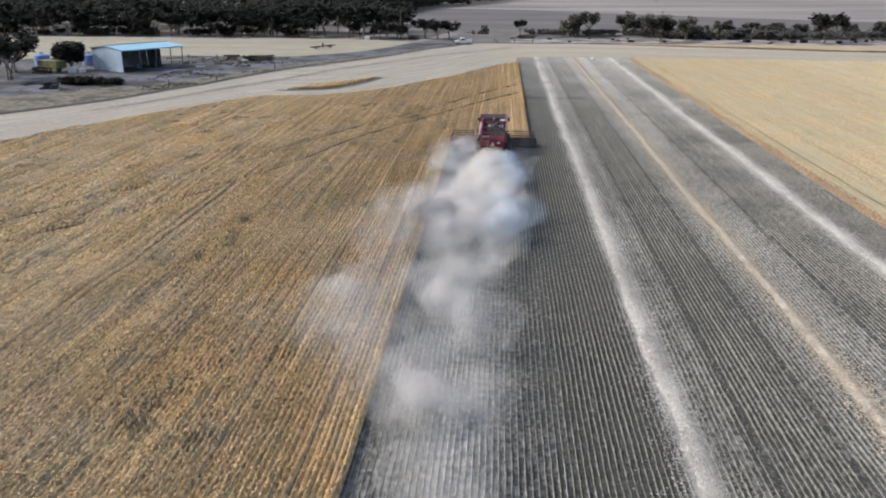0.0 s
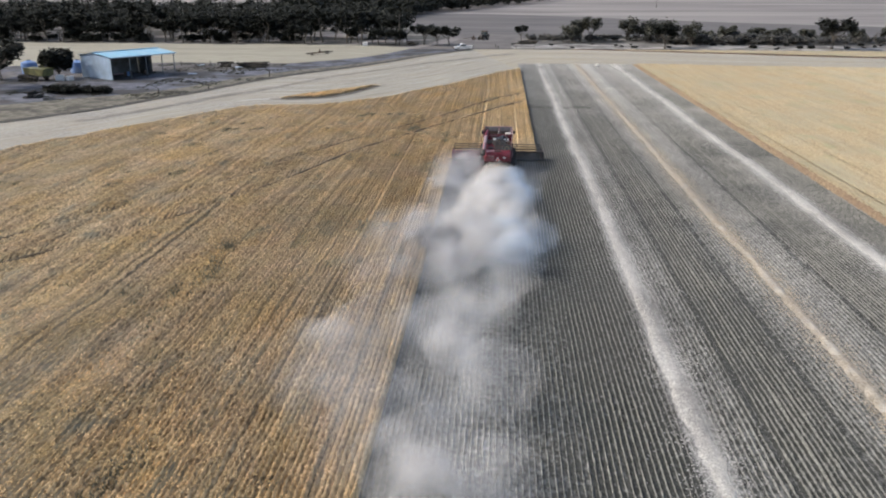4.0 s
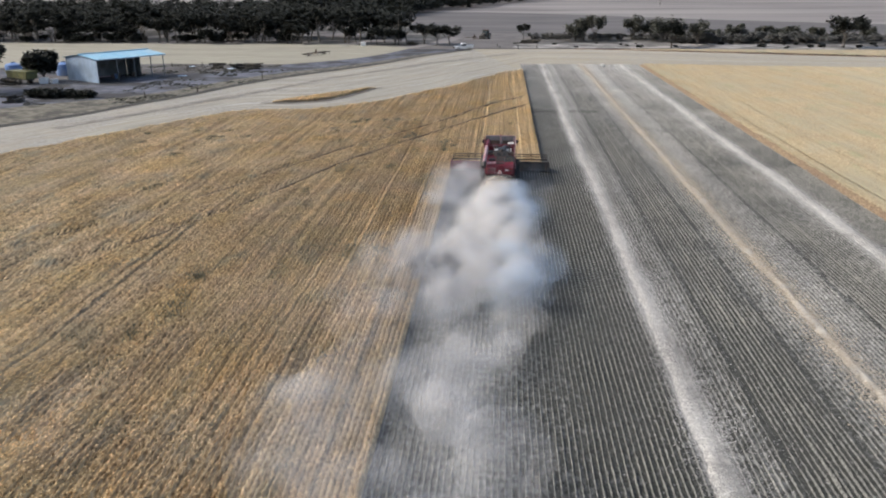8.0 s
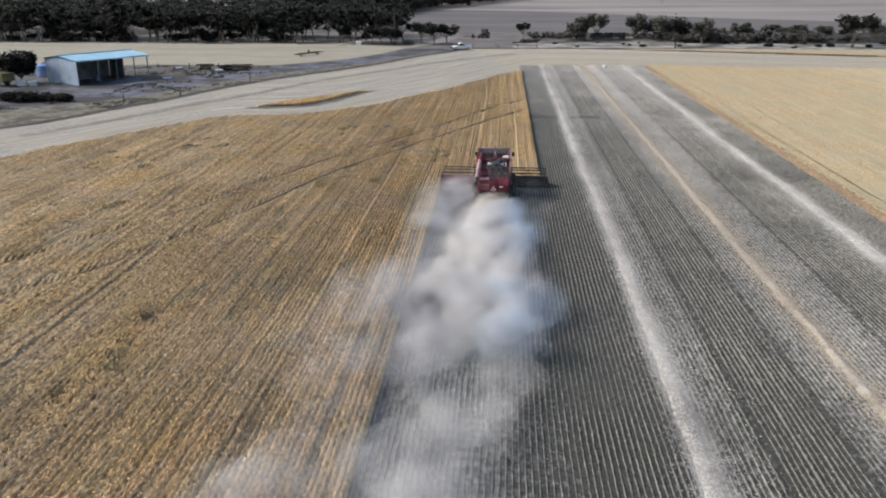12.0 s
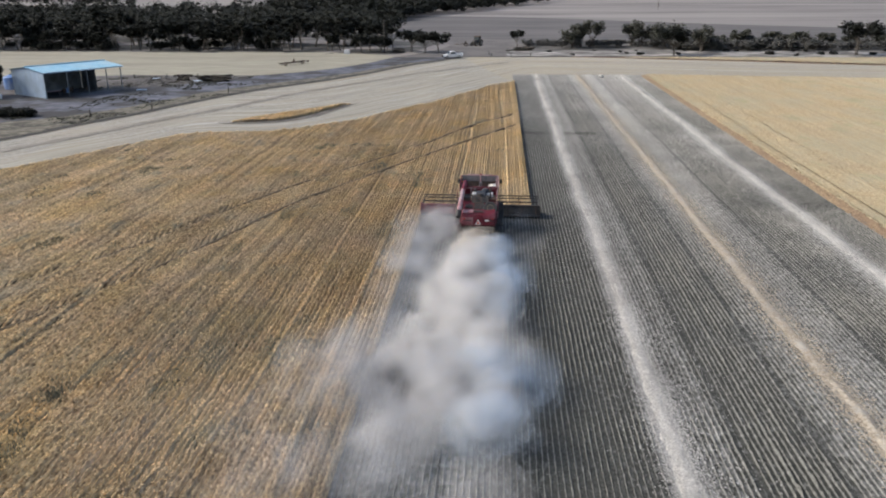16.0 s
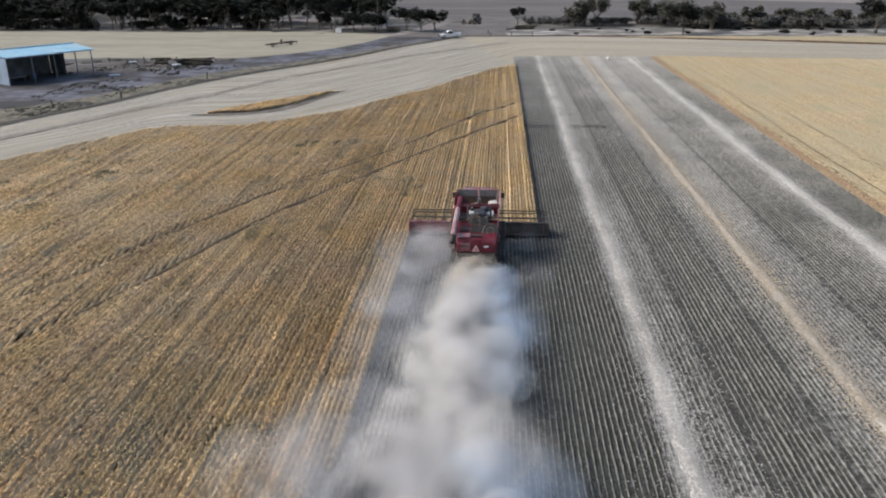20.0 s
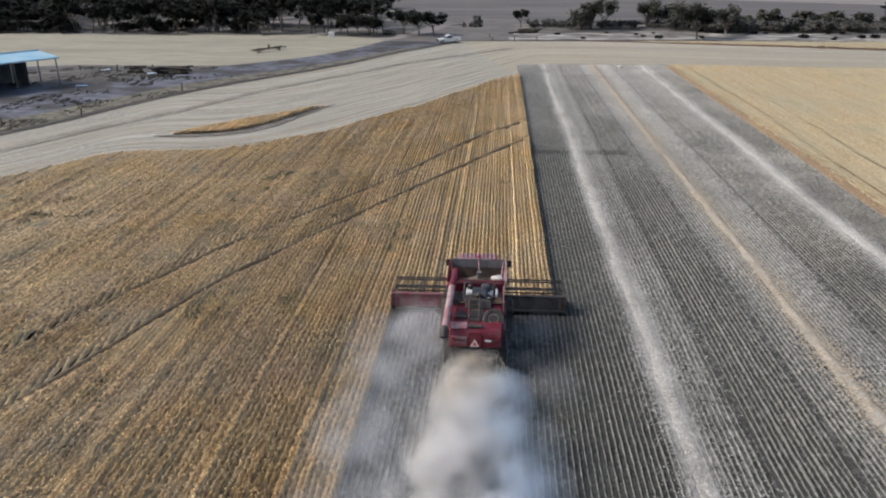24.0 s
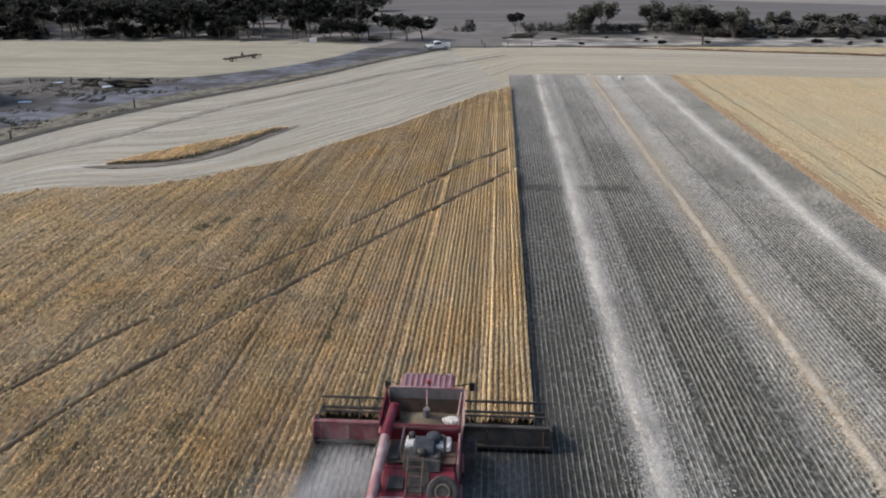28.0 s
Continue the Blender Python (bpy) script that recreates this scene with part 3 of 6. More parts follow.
sheet("headland", CROP_LINE, LANE_LINE, 90, 22, 0.03, M_HEADLAND, "pale cut headland of grey stubble beside the lane", "ground", 0.03)
sheet("headland_far", [(4.4, 173.5), (6.5, 180), (9, 187), (20, 187.9), (31, 187.2), (60, 183), (170, 174)],
      [(-8, 226.5), (5, 227.2), (20, 227.6), (40, 227.6), (80, 226.6), (170, 223)], 70, 24, 0.035, M_HEAD_FAR,
      "pale cut headland across the field's end", "ground", 0.03)
sheet("yard", LANE_LINE, PADDOCK_LINE, 70, 40, 0.02, M_YARD, "grey gravel farmyard and lane beside the shed", "ground", 0.05,
      lift=lambda x, y, u: rise(x, y))
# Dark sheet laid under the trees to draw their shade on the earth.
sheet("yard_shade", [(-104, 136), (-94, 140), (-84, 144.5), (-77, 147)], [(-108, 160), (-98, 161), (-88, 161), (-80, 158)], 30, 10, 0.15, M_DIRT_SHADE,
      "dark earth with painted shade under the farmyard trees", "ground", 0.08)
sheet("yard_dirt", [(-72, 156), (-64, 162), (-57, 168), (-48.5, 177)], [(-80, 179.5), (-72, 181.6), (-58, 181.6), (-47.5, 183)], 40, 12, 0.17, M_DIRT_SHADE,
      "dark trampled earth beside the shed", "ground", 0.08)
sheet("verge", LANE_LINE[:-1], [(-130, 56), (-104, 88), (-78, 113), (-70, 121), (-64, 127), (-60, 131.5), (-56, 138.4), (-53.2, 146.4), (-50.2, 154.6), (-45.6, 164.2), (-40.2, 172.4),
                              (-34.2, 181.4), (-28.4, 191.6), (-21.6, 207), (-15, 218)],
      70, 14, 0.06, M_DRYGRASS, "dry mottled grass verge along the lane", "ground", 0.08, lift=lambda x, y, u: rise(x, y))
sheet("paddock", PADDOCK_LINE, [(-230, 242), (-180, 241), (-145, 240), (-118, 240), (-96, 239), (-75, 239.5), (-56, 240), (-44, 239), (-36, 236), (-29, 232), (-25.4, 227.5)],
      60, 14, 0.03, M_PALE, "pale cream stubble paddock behind the farm shed", "ground", 0.04,
      lift=lambda x, y, u: rise(x, y) * (1 - soft(u)) + 0.02)
def beside(line, d):
    """The same line moved d metres to its left."""
    a = spline(line, 60)
    t = np.gradient(a, axis=0)
    t /= np.linalg.norm(t, axis=1)[:, None]
    return a + d * np.stack([-t[:, 1], t[:, 0]], -1)


sheet("lane_edge", beside(LANE_LINE[1:], -0.5), beside(LANE_LINE[1:], 1.0), 160, 6, 0.11, M_VERGE, "dark weedy edge between lane and headland", "ground", 0.14)
TRACE = [(-56, 104), (-50, 117), (-46, 127), (-42.5, 134.6), (-39.4, 140.6), (-33.8, 155.3), (-28.8, 164.8), (-22.6, 175.4), (-15, 189), (3.9, 213)]
sheet("headland_trace", beside(TRACE, -0.5), beside(TRACE, 0.8), 120, 4, 0.09, M_TRACE, "thin brown weedy trace across the headland", "ground", 0.05)
STRIP_LOW = [(-35.1, 127.4), (-32.4, 127.6), (-29.9, 128.6), (-27.4, 130.6), (-25.6, 133.8), (-24.3, 137.4), (-23.0, 141.3), (-21.3, 145.0)]
STRIP_HIGH = [(-35.1, 127.6), (-33.2, 130.4), (-31.2, 133.3), (-28.7, 136.4), (-26.2, 139.6), (-24.2, 142.4), (-22.2, 144.6), (-21.3, 145.1)]
# The uncut strip's shadow band is drawn in with the dark soil.
sheet("shaded_scrape", [(-36.4, 126.9)] + STRIP_LOW[1:] + [(-20.4, 146.6)], [(-36.6, 126.5), (-33.6, 126.2), (-31, 126.7), (-28.4, 127.8), (-25.9, 130.0), (-24.1, 133.6), (-22.9, 138.0),
      (-21.8, 141.8), (-20.3, 146.6)], 90, 9, 0.10, M_SCRAPE, "dark soil and painted shade beside the uncut strip", "ground", 0.05)


def curved_stubble(name, inner, outer, count, stations, seed, label):
    """Low cut rows that follow the curve of the headland."""
    a, b = spline(inner, stations), spline(outer, stations)
    r = np.random.RandomState(seed)
    t = np.gradient(a, axis=0)
    t /= np.linalg.norm(t, axis=1)[:, None]
    side = np.stack([-t[:, 1], t[:, 0]], -1)
    vs, fs, at = [], [], 0
    for k in range(count):
        u = (k + 0.5) / count
        mid = a * (1 - u) + b * u + side * (0.12 * r.randn(stations))[:, None]
        h = 0.03 + 0.05 * np.clip(value_noise(mid[:, 0], mid[:, 1], 3, seed) * 0.6 + 0.5 * r.rand(stations), 0, 1)
        low = np.full(stations, 0.02)
        v = np.stack([np.c_[mid - side * 0.14, low], np.c_[mid, h], np.c_[mid + side * 0.14, low]], 1).reshape(-1, 3)
        i = at + 3 * np.flatnonzero((r.rand(stations - 1) > 0.1) & (value_noise(mid[1:, 0], mid[1:, 1], 6, seed + 2) > 0.22))
        fs.append(np.vstack([np.stack([i, i + 1, i + 4, i + 3], 1), np.stack([i + 1, i + 2, i + 5, i + 4], 1)]))
        vs.append(v)
        at += len(v)
    return whole(name, arrays_mesh(name, np.vstack(vs), np.vstack(fs)), M_STUB_PALE, label, "stubble", "stuff")


curved_stubble("headland_stubble", CROP_LINE[2:], LANE_LINE[2:], 40, 230, 33, "pale cut straw following the headland's curve")
curved_stubble("headland_stubble", [(5.5, 176), (9.5, 188), (20, 189), (32, 188.3), (60, 184), (130, 178)], [(-6, 225.6), (5, 226.4), (20, 226.8), (40, 226.8), (80, 225.8), (130, 224)],
               46, 130, 34, "pale cut straw across the field's end")
sheet("gate_track", [(-25, 226), (-21, 236), (-16, 250), (-13, 270), (-14, 296)], [(4, 227.5), (4, 240), (6, 256), (8, 272), (6, 296)], 30, 6, 0.025, M_TRACK,
      "bare dirt track through the gateway", "road", 0.04)
sheet("field_bank", [(-8, 226.6), (20, 227.8), (60, 227.6), (170, 223.2)], [(-9, 228.4), (20, 229.8), (60, 229.6), (170, 225.4)], 200, 4, 0.10, M_VERGE,
      "low dark bank along the field's end", "ground", 0.06)
sheet("sandy_strip", [(3, 229.4), (40, 229.8), (90, 229), (190, 225)], [(4, 247), (40, 249), (90, 247), (190, 245)], 40, 10, 0.03, M_SAND,
      "pale sandy strip with grey tussocks", "ground", 0.1)
sheet("scrub_floor", [(4, 246.8), (40, 248.8), (90, 246.8), (190, 245)], [(8, 282), (40, 290), (90, 288), (190, 280)], 30, 8, 0.025, M_SCRUB,
      "grey leaf-littered ground under roadside scrub", "ground", 0.01)
sheet("bare_paddock", [(-30, 280), (7, 262), (40, 266), (90, 266), (190, 262), (420, 255)], [(-90, 480), (-10, 480), (60, 430), (130, 375), (260, 325), (560, 290)], 30, 10, 0.012, M_BARE,
      "dark bare paddock on the slope beyond the road", "ground", 0.01)
sheet("wood_floor", [(-330, 240.5), (-180, 240), (-96, 238.2), (-44, 234.6), (-24, 227.5)], [(-330, 470), (-180, 420), (-110, 400), (-50, 360), (-14, 300)], 40, 12, 0.024,
      M_SCRUB, "shaded litter floor of the gum wood", "ground", 0.2)

# stubble ground: the harvested passes and the new pass behind the machine
SWATHS = (9.0, 17.55, 26.25)


def cover_at(x, y):
    c = -0.02 + 0.14 * value_noise(x * 2, y, 9, 31)
    drift = 0.35 * (value_noise(y * 0, y, 14, 33) - 0.5) + 0.25 * (value_noise(y * 0, y, 3.0, 34) - 0.5)
    c = c + 0.85 * np.exp(-np.abs((x - 9.05 - drift) / 0.58) ** 2.2) + 0.15 * np.exp(-((x - 10.0) / 1.1) ** 2) + 0.15 * np.exp(-((x - 11.0) / 0.30) ** 2)
    c = c + 0.26 * np.exp(-((x - 19.3) / 1.7) ** 2) + 0.20 * np.exp(-((x - 16.3) / 1.2) ** 2) + 0.20 * np.exp(-((x - 17.6) / 0.7) ** 2)
    c = c + 0.90 * np.exp(-np.abs((x - 26.25 - drift) / 0.66) ** 2.2) + 0.14 * np.exp(-((x - 24.8) / 1.4) ** 2)
    c = c + 0.34 * np.exp(-((x - 0.0) / 1.6) ** 2) * (x < 4.3) + 0.08 * (x < 4.3) + 0.15 * (x < -0.6)
    # Paler with distance: the brightness of a low view, put in as cover.
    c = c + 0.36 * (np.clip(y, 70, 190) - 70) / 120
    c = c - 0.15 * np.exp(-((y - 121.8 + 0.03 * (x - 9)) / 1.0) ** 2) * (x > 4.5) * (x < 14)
    c = c + 0.13 * np.exp(-((y - 120.6) / 1.1) ** 2) * (x > 21.5) * (x < 31)
    return np.clip(c, 0, 1)


gx = np.arange(-4.7, 31.0, 0.22)
gy = np.arange(-30, FIELD_END + 0.5, 0.8)
X, Y = np.meshgrid(gx, gy, indexing="ij")
V = np.stack([X, Y, 0.045 + 0.02 * value_noise(X, Y, 0.8, 41)], -1)
I = np.arange(X.size).reshape(X.shape)
F = np.stack([I[:-1, :-1], I[1:, :-1], I[1:, 1:], I[:-1, 1:]], -1).reshape(-1, 4)
mid_x, mid_y = X.ravel()[F].mean(1), Y.ravel()[F].mean(1)
keep = (mid_x > EDGE - 0.15) | (mid_y < HEAD_Y + 2.2)
me = arrays_mesh("stubble_ground", V.reshape(-1, 3), F[keep])


def give_cover(me):
    at = np.empty(len(me.vertices) * 3, np.float32)
    me.vertices.foreach_get("co", at)
    at = at.reshape(-1, 3)
    me.attributes.new("cover", "FLOAT", "POINT").data.foreach_set("value", cover_at(at[:, 0], at[:, 1]).astype(np.float32))


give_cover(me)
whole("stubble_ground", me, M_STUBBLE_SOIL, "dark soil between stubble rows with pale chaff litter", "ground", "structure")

# ---- standing crop ----
WHEEL_A = [(-56, 22.5), (-37.7, 50.7), (-27.4, 68.4), (-23.1, 76.8), (-17.8, 91.1), (-11.5, 103.4), (-7.7, 111.1), (-4.2, 119.7), (-0.7, 127.6), (4.8, 136.3)]
WHEEL_B = [(-52.3, 18.8), (-33.9, 46.9), (-23.9, 62.9), (-19.1, 75.2), (-15.4, 87.2), (-11.9, 94.6), (-8.6, 101.8), (-1.5, 116.2), (4.8, 127.9)]
LINE_1 = [(-2.2, -5), (-2.0, 99), (-1.7, 138.6), (-2.2, 152.6), (-1.2, 158.7), (1.9, 166.8), (4.8, 171)]
LINE_2 = [(2.0, 60), (2.4, 111), (2.2, 133.7), (1.7, 148.7), (1.6, 158.7), (2.9, 164.8), (4.8, 167.9)]
LINE_3 = [(-5.85, -5), (-5.8, 160)]
LINE_4 = [(-9.6, -5), (-9.6, 150)]
line_x = np.array([p[0] for p in CROP_LINE])
line_y = np.array([p[1] for p in CROP_LINE])


def crop_height(x, y):
    inside = (x > np.interp(y, line_y, line_x) + 0.5 * value_noise(x, y, 3, 7)) & (x < EDGE + 0.02)
    inside &= ~((np.abs(x) < EDGE - 0.1) & (y < HEAD_Y + 2.0))
    h = 0.62 * (0.66 + 0.36 * value_noise(x, y, 5, 11) + 0.16 * value_noise(x, y, 1.1, 12) + 0.15 * value_noise(x, y, 0.5, 13) - 0.06)
    h = h * (0.74 + 0.32 * value_noise(x * 200, y, 60, 15) + 0.12 * value_noise(x * 11, y, 22, 16))
    for line, w, low in ((WHEEL_A, 0.36, 0.48), (WHEEL_B, 0.36, 0.48), (LINE_1, 0.20, 0.60), (LINE_2, 0.17, 0.62), (LINE_3, 0.16, 0.72), (LINE_4, 0.16, 0.8)):
        h = h * (1 - (1 - low) * np.exp(-np.abs(away(x, y, line) / w) ** 2.5))
    weedy = value_noise(x, y * 0.6, 4.5, 17) * value_noise(x, y * 0.6, 1.3, 18)
    h = h * (1 - 0.07 * np.clip((weedy - 0.55) / 0.14, 0, 1))
    return np.where(inside, h, 0)


rows_x = np.arange(EDGE - 0.15, -62, -ROW)
tops = []
for span, step, seed in ((rows_x[rows_x > -26], 0.18, 21), (rows_x[rows_x <= -26], 0.3, 29)):
    crop_mesh, found = ridges("standing_crop", span, -30, 177, step, crop_height, 0.12, seed, lean=0.02, rough=0.15, gap=ROW,
                              valley=lambda x: 0.54 + 0.19 * soft((-8 - x) / 22))
    whole("standing_crop", crop_mesh, M_CROP, "ripe golden-brown cereal crop standing in drilled rows", "crop", "stuff")
    tops.append(found)
tops = np.vstack(tops)
clear = np.minimum(away(tops[:, 0], tops[:, 1], WHEEL_A), away(tops[:, 0], tops[:, 1], WHEEL_B)) > 0.30
clear &= np.minimum(away(tops[:, 0], tops[:, 1], LINE_1), away(tops[:, 0], tops[:, 1], LINE_2)) > 0.15
near = tops[clear & (tops[:, 1] > 12) & (tops[:, 0] > -8 - 0.76 * tops[:, 1])]
whole("crop_ears", triangles("crop_ears", ears(near, 640000, 22, 0.034)), M_EAR,
      "ripe straw-coloured ears along the crop rows", "crop", "stuff")


# straw pressed down where wheels have crossed the rows
for line in (WHEEL_A, WHEEL_B):
    inner, outer = beside(line, -0.20), beside(line, 0.20)
    inside = (inner[:, 0] < EDGE - 0.2) & (inner[:, 1] > 14)
    sheet("wheel_mark", inner[inside], outer[inside], 400, 7, 0.43, M_PRESSED, "brown straw pressed down by crossing wheels", "crop", 0.10, 19,
          lift=lambda x, y, u: -0.2 * np.abs(2 * u - 1) ** 3 + 0 * x)


# grey-green weeds standing out of the crop in clumps
rw = np.random.RandomState(65)
spot = tops[rw.randint(0, len(tops), 14000)]
spot = spot[(value_noise(spot[:, 0], spot[:, 1] * 0.6, 1.5, 66) + 0.25 * rw.rand(len(spot)) > 0.84 + 0.3 * soft((spot[:, 0] + 9) / 6)) & (spot[:, 1] > 20) & (spot[:, 1] < 112)
            & (np.minimum(away(spot[:, 0], spot[:, 1], WHEEL_A), away(spot[:, 0], spot[:, 1], WHEEL_B)) > 0.9)][:800]
stalk = np.repeat(spot, 60, 0) + np.stack([0.26 * rw.randn(len(spot) * 60), 0.42 * rw.randn(len(spot) * 60), 0 * rw.rand(len(spot) * 60)], -1)
stalk[:, 2] = 0.45
whole("crop_weeds", triangles("crop_weeds", blades(stalk, len(stalk) * 3 // 2, 67, 0.06, 0.16, 0.1, 0.7)), M_WEED,
      "grey-green weeds growing through the ripe crop", "weeds", "stuff")


def right_height(x, y):
    h = 0.55 * (0.8 + 0.3 * value_noise(x, y, 6, 51)) * (0.72 + 0.28 * soft((x - 30.8) / 1.2))
    for x0 in (33.2, 36.7):
        h = h * (1 - 0.24 * np.exp(-((x - x0 + 1.1 * soft((142 - y) / 30)) / 0.24) ** 2))
    inside = (x > 30.9) & (y < 185.5 - 0.115 * np.clip(x - 31, 0, 200) + value_noise(x, y, 3, 53))
    return np.where(inside, h, 0)


right_mesh, right_tops = ridges("standing_crop_beyond", np.arange(31.1, 108, 0.36), -30, 188, 0.4, right_height, 0.2, 23, lean=0.02, rough=0.20, valley=0.80, gap=0.36)
whole("standing_crop_beyond", right_mesh, M_CROP_R, "paler yellow standing crop across the cut strip", "crop", "stuff")
near_r = right_tops[(right_tops[:, 1] > 40) & (right_tops[:, 0] < 60)]
whole("pale_ears", triangles("pale_ears", blades(near_r, 120000, 24, 0.08, 0.09, 0.3, 0.7)), M_EAR_R,
      "pale yellow ears over the far crop", "crop", "stuff")
sheet("crop_floor_beyond", [(30.9, -30), (30.9, 186)], [(170, -30), (170, 172)], 12, 6, 0.018, M_CROP_R, "yellow litter under the far crop", "ground")


edge_mesh, edge_tops = ridges("edge_straw", np.array([30.3, 30.55, 30.8]), -30, 186, 0.3, lambda x, y: 0.16 + 0.42 * (x - 30.2) + 0 * y, 0.14, 57, rough=0.5)
whole("edge_straw", edge_mesh, M_EDGE, "rust-brown straw along the pale crop's edge", "crop", "stuff")


# a strip of crop left standing on the headland, and a wedge of it at the field's end
def island_height(x, y):
    low = np.interp(y, [q[1] for q in STRIP_LOW], [q[0] for q in STRIP_LOW])
    high = np.interp(y, [q[1] for q in STRIP_HIGH], [q[0] for q in STRIP_HIGH])
    slope = np.clip((x - high) / 1.2, 0.45, 1) * np.clip((low - x) / 0.25 + 0.5, 0.3, 1)
    inside = (x > high + 0.5 * (value_noise(x, y, 1.5, 61) - 0.5)) & (x < low) & (y > 127.5) & (y < 145)
    return np.where(inside, 0.46 * slope * (0.8 + 0.3 * value_noise(x, y, 1.2, 62)), 0)


isl_mesh, isl_tops = ridges("uncut_strip", np.arange(-41, -19, 0.22), 126, 151, 0.22, island_height, 0.12, 25, lean=0.02, rough=0.25, valley=0.85, gap=0.22)
whole("uncut_strip", isl_mesh, M_CROP, "narrow golden strip of crop left uncut", "crop", "stuff")
whole("strip_ears", triangles("strip_ears", ears(isl_tops, 16000, 64, 0.05)), M_EAR, "golden ears on the uncut strip", "crop", "stuff")


def wedge_height(x, y):
    low = 226.0 - np.clip(x - 30, 0, 200) * 0.27
    return np.where((x > 26) & (y > np.maximum(low, 208.5 - (x - 95) * 0.06)) & (y < 226.4), 0.34 * (0.85 + 0.3 * value_noise(x, y, 4, 63)), 0)


wed_mesh, wed_tops = ridges("field_end_crop", np.arange(26, 150, 0.4), 200, 227, 0.5, wedge_height, 0.22, 26, rough=0.12, valley=0.93, gap=0.4)
whole("field_end_crop", wed_mesh, M_CROP_R, "wedge of orange-gold crop along the bank", "crop", "stuff")

WEDGE_EDGE = [(20, 227.4), (30, 225.4), (60, 217.3), (95, 207.9), (150, 204.6)]
sheet("field_end_edge", WEDGE_EDGE, beside(WEDGE_EDGE, 0.7), 160, 4, 0.2, M_REDEDGE, "reddish-brown straw edge of the field-end crop", "crop", 0.1,
      lift=lambda x, y, u: -0.12 * np.abs(2 * u - 1) ** 2 + 0 * x)


# ---- stubble rows, windrows and litter ----
def stubble_height(x, y):
    h = 0.135 * (0.7 + 0.5 * value_noise(x, y, 3, 71))
    for x0, k in ((13.0, 1.5), (13.76, 1.35), (22.6, 1.3)):
        h = np.where(np.abs(x - x0) < 0.13, h * k, h)
    for x0 in (11.7, 15.0, 20.8):
        h = np.where(np.abs(x - x0) < 0.13, h * 0.45, h)
    h = np.where((x < EDGE - 0.02) & (y > HEAD_Y + 0.8), 0, h)
    h = np.where((np.abs(y - 121.8) < 0.8) & (x > EDGE) & (x < 14), h * 0.5, h)
    h = np.where(np.abs(x - SWATHS[1]) < 0.3, 0, h)
    for x0 in (SWATHS[0], SWATHS[2]):
        h = h * (1 - 0.45 * np.exp(-((x - x0) / 0.6) ** 2))
    return h


stub_mesh, stub_tops = ridges("stubble_rows", np.arange(EDGE - 0.15 - 35 * ROW, 30.6, ROW), 4, FIELD_END, 0.3, stubble_height, 0.052, 27, lean=0.012, rough=0.5)
give_cover(stub_mesh)
whole("stubble_rows", stub_mesh, M_STUB, "short grey cut straw standing in rows", "stubble", "stuff")
near_s = stub_tops[(stub_tops[:, 1] > 18) & (stub_tops[:, 1] < 135)]
whole("stubble_stalks", triangles("stubble_stalks", blades(near_s, 150000, 28, 0.03, 0.06, 0.10, 0.2)), M_STALK,
      "broken pale stalks along the stubble rows", "stubble", "stuff")


def windrow(name, x0, half, height, mat, label, y_from, y_to, seed):
    ys = np.arange(y_from, y_to, 0.25)
    u = np.linspace(-1, 1, 11)
    mid = x0 + 0.07 * np.sin(ys / 9 + seed) + 0.22 * (value_noise(ys * 0 + seed, ys, 3.5, seed) - 0.5)
    wide = half * (0.75 + 0.5 * value_noise(ys * 0, ys, 1.4, seed + 1))
    xx = mid[:, None] + wide[:, None] * u[None, :] * (0.8 + 0.4 * np.random.RandomState(seed).rand(len(ys), 11))
    yy = np.repeat(ys[:, None], 11, 1)
    lump = 0.6 + 0.8 * value_noise(xx * 1, yy, 0.45, seed + 2)
    zz = 0.03 + height * (1 - u[None, :] ** 2) * lump
    idx = np.arange(xx.size).reshape(xx.shape)
    f = np.stack([idx[:-1, :-1], idx[:-1, 1:], idx[1:, 1:], idx[1:, :-1]], -1).reshape(-1, 4)
    me = arrays_mesh(name, np.stack([xx, yy, zz], -1).reshape(-1, 3), f)
    if me.polygons[5].normal.z < 0:
        me.flip_normals()
    return whole(name, me, mat, label, "windrow", "stuff")


windrow("chaff_windrow", SWATHS[0], 0.42, 0.07, M_CHAFF, "long white windrow of chaff on grey stubble", -30, 187.6, 81)
windrow("straw_windrow", SWATHS[1], 0.40, 0.15, M_STRAW, "thin ragged golden straw windrow", -30, 188.5, 84)
windrow("chaff_windrow", SWATHS[2], 0.50, 0.07, M_CHAFF, "wide white windrow of chaff near the uncut crop", -30, 187.6, 87)


def litter(name, x0, spread, count, size, mat, label, seed, y_from=10, y_to=187):
    r = np.random.RandomState(seed)
    p = np.stack([x0 + r.randn(count) * spread, y_from + r.rand(count) * (y_to - y_from), 0.07 + 0.14 * r.rand(count)], -1)
    return whole(name, triangles(name, loose(p, size, seed + 1, 0.35)), mat, label, "litter", "stuff")


litter("chaff_litter", 9.05, 0.45, 100000, 0.032, M_FLECK, "scattered white chaff beside the windrow", 91)
litter("chaff_litter", 9.6, 1.2, 24000, 0.034, M_FLECK, "thin spread of chaff over stubble", 92)
litter("straw_litter", 17.55, 0.55, 60000, 0.05, M_STRAW_FLECK, "tangled golden straw on the windrow", 93)
litter("chaff_litter", 19.0, 1.2, 18000, 0.036, M_FLECK, "thin grey chaff beside the straw windrow", 94)
litter("chaff_litter", 26.25, 0.55, 70000, 0.036, M_FLECK, "scattered white chaff on the wide windrow", 95)
litter("chaff_litter", 0.0, 1.6, 14000, 0.034, M_STALK, "fresh chaff spread behind the harvester", 96, -10, HEAD_Y - 8)


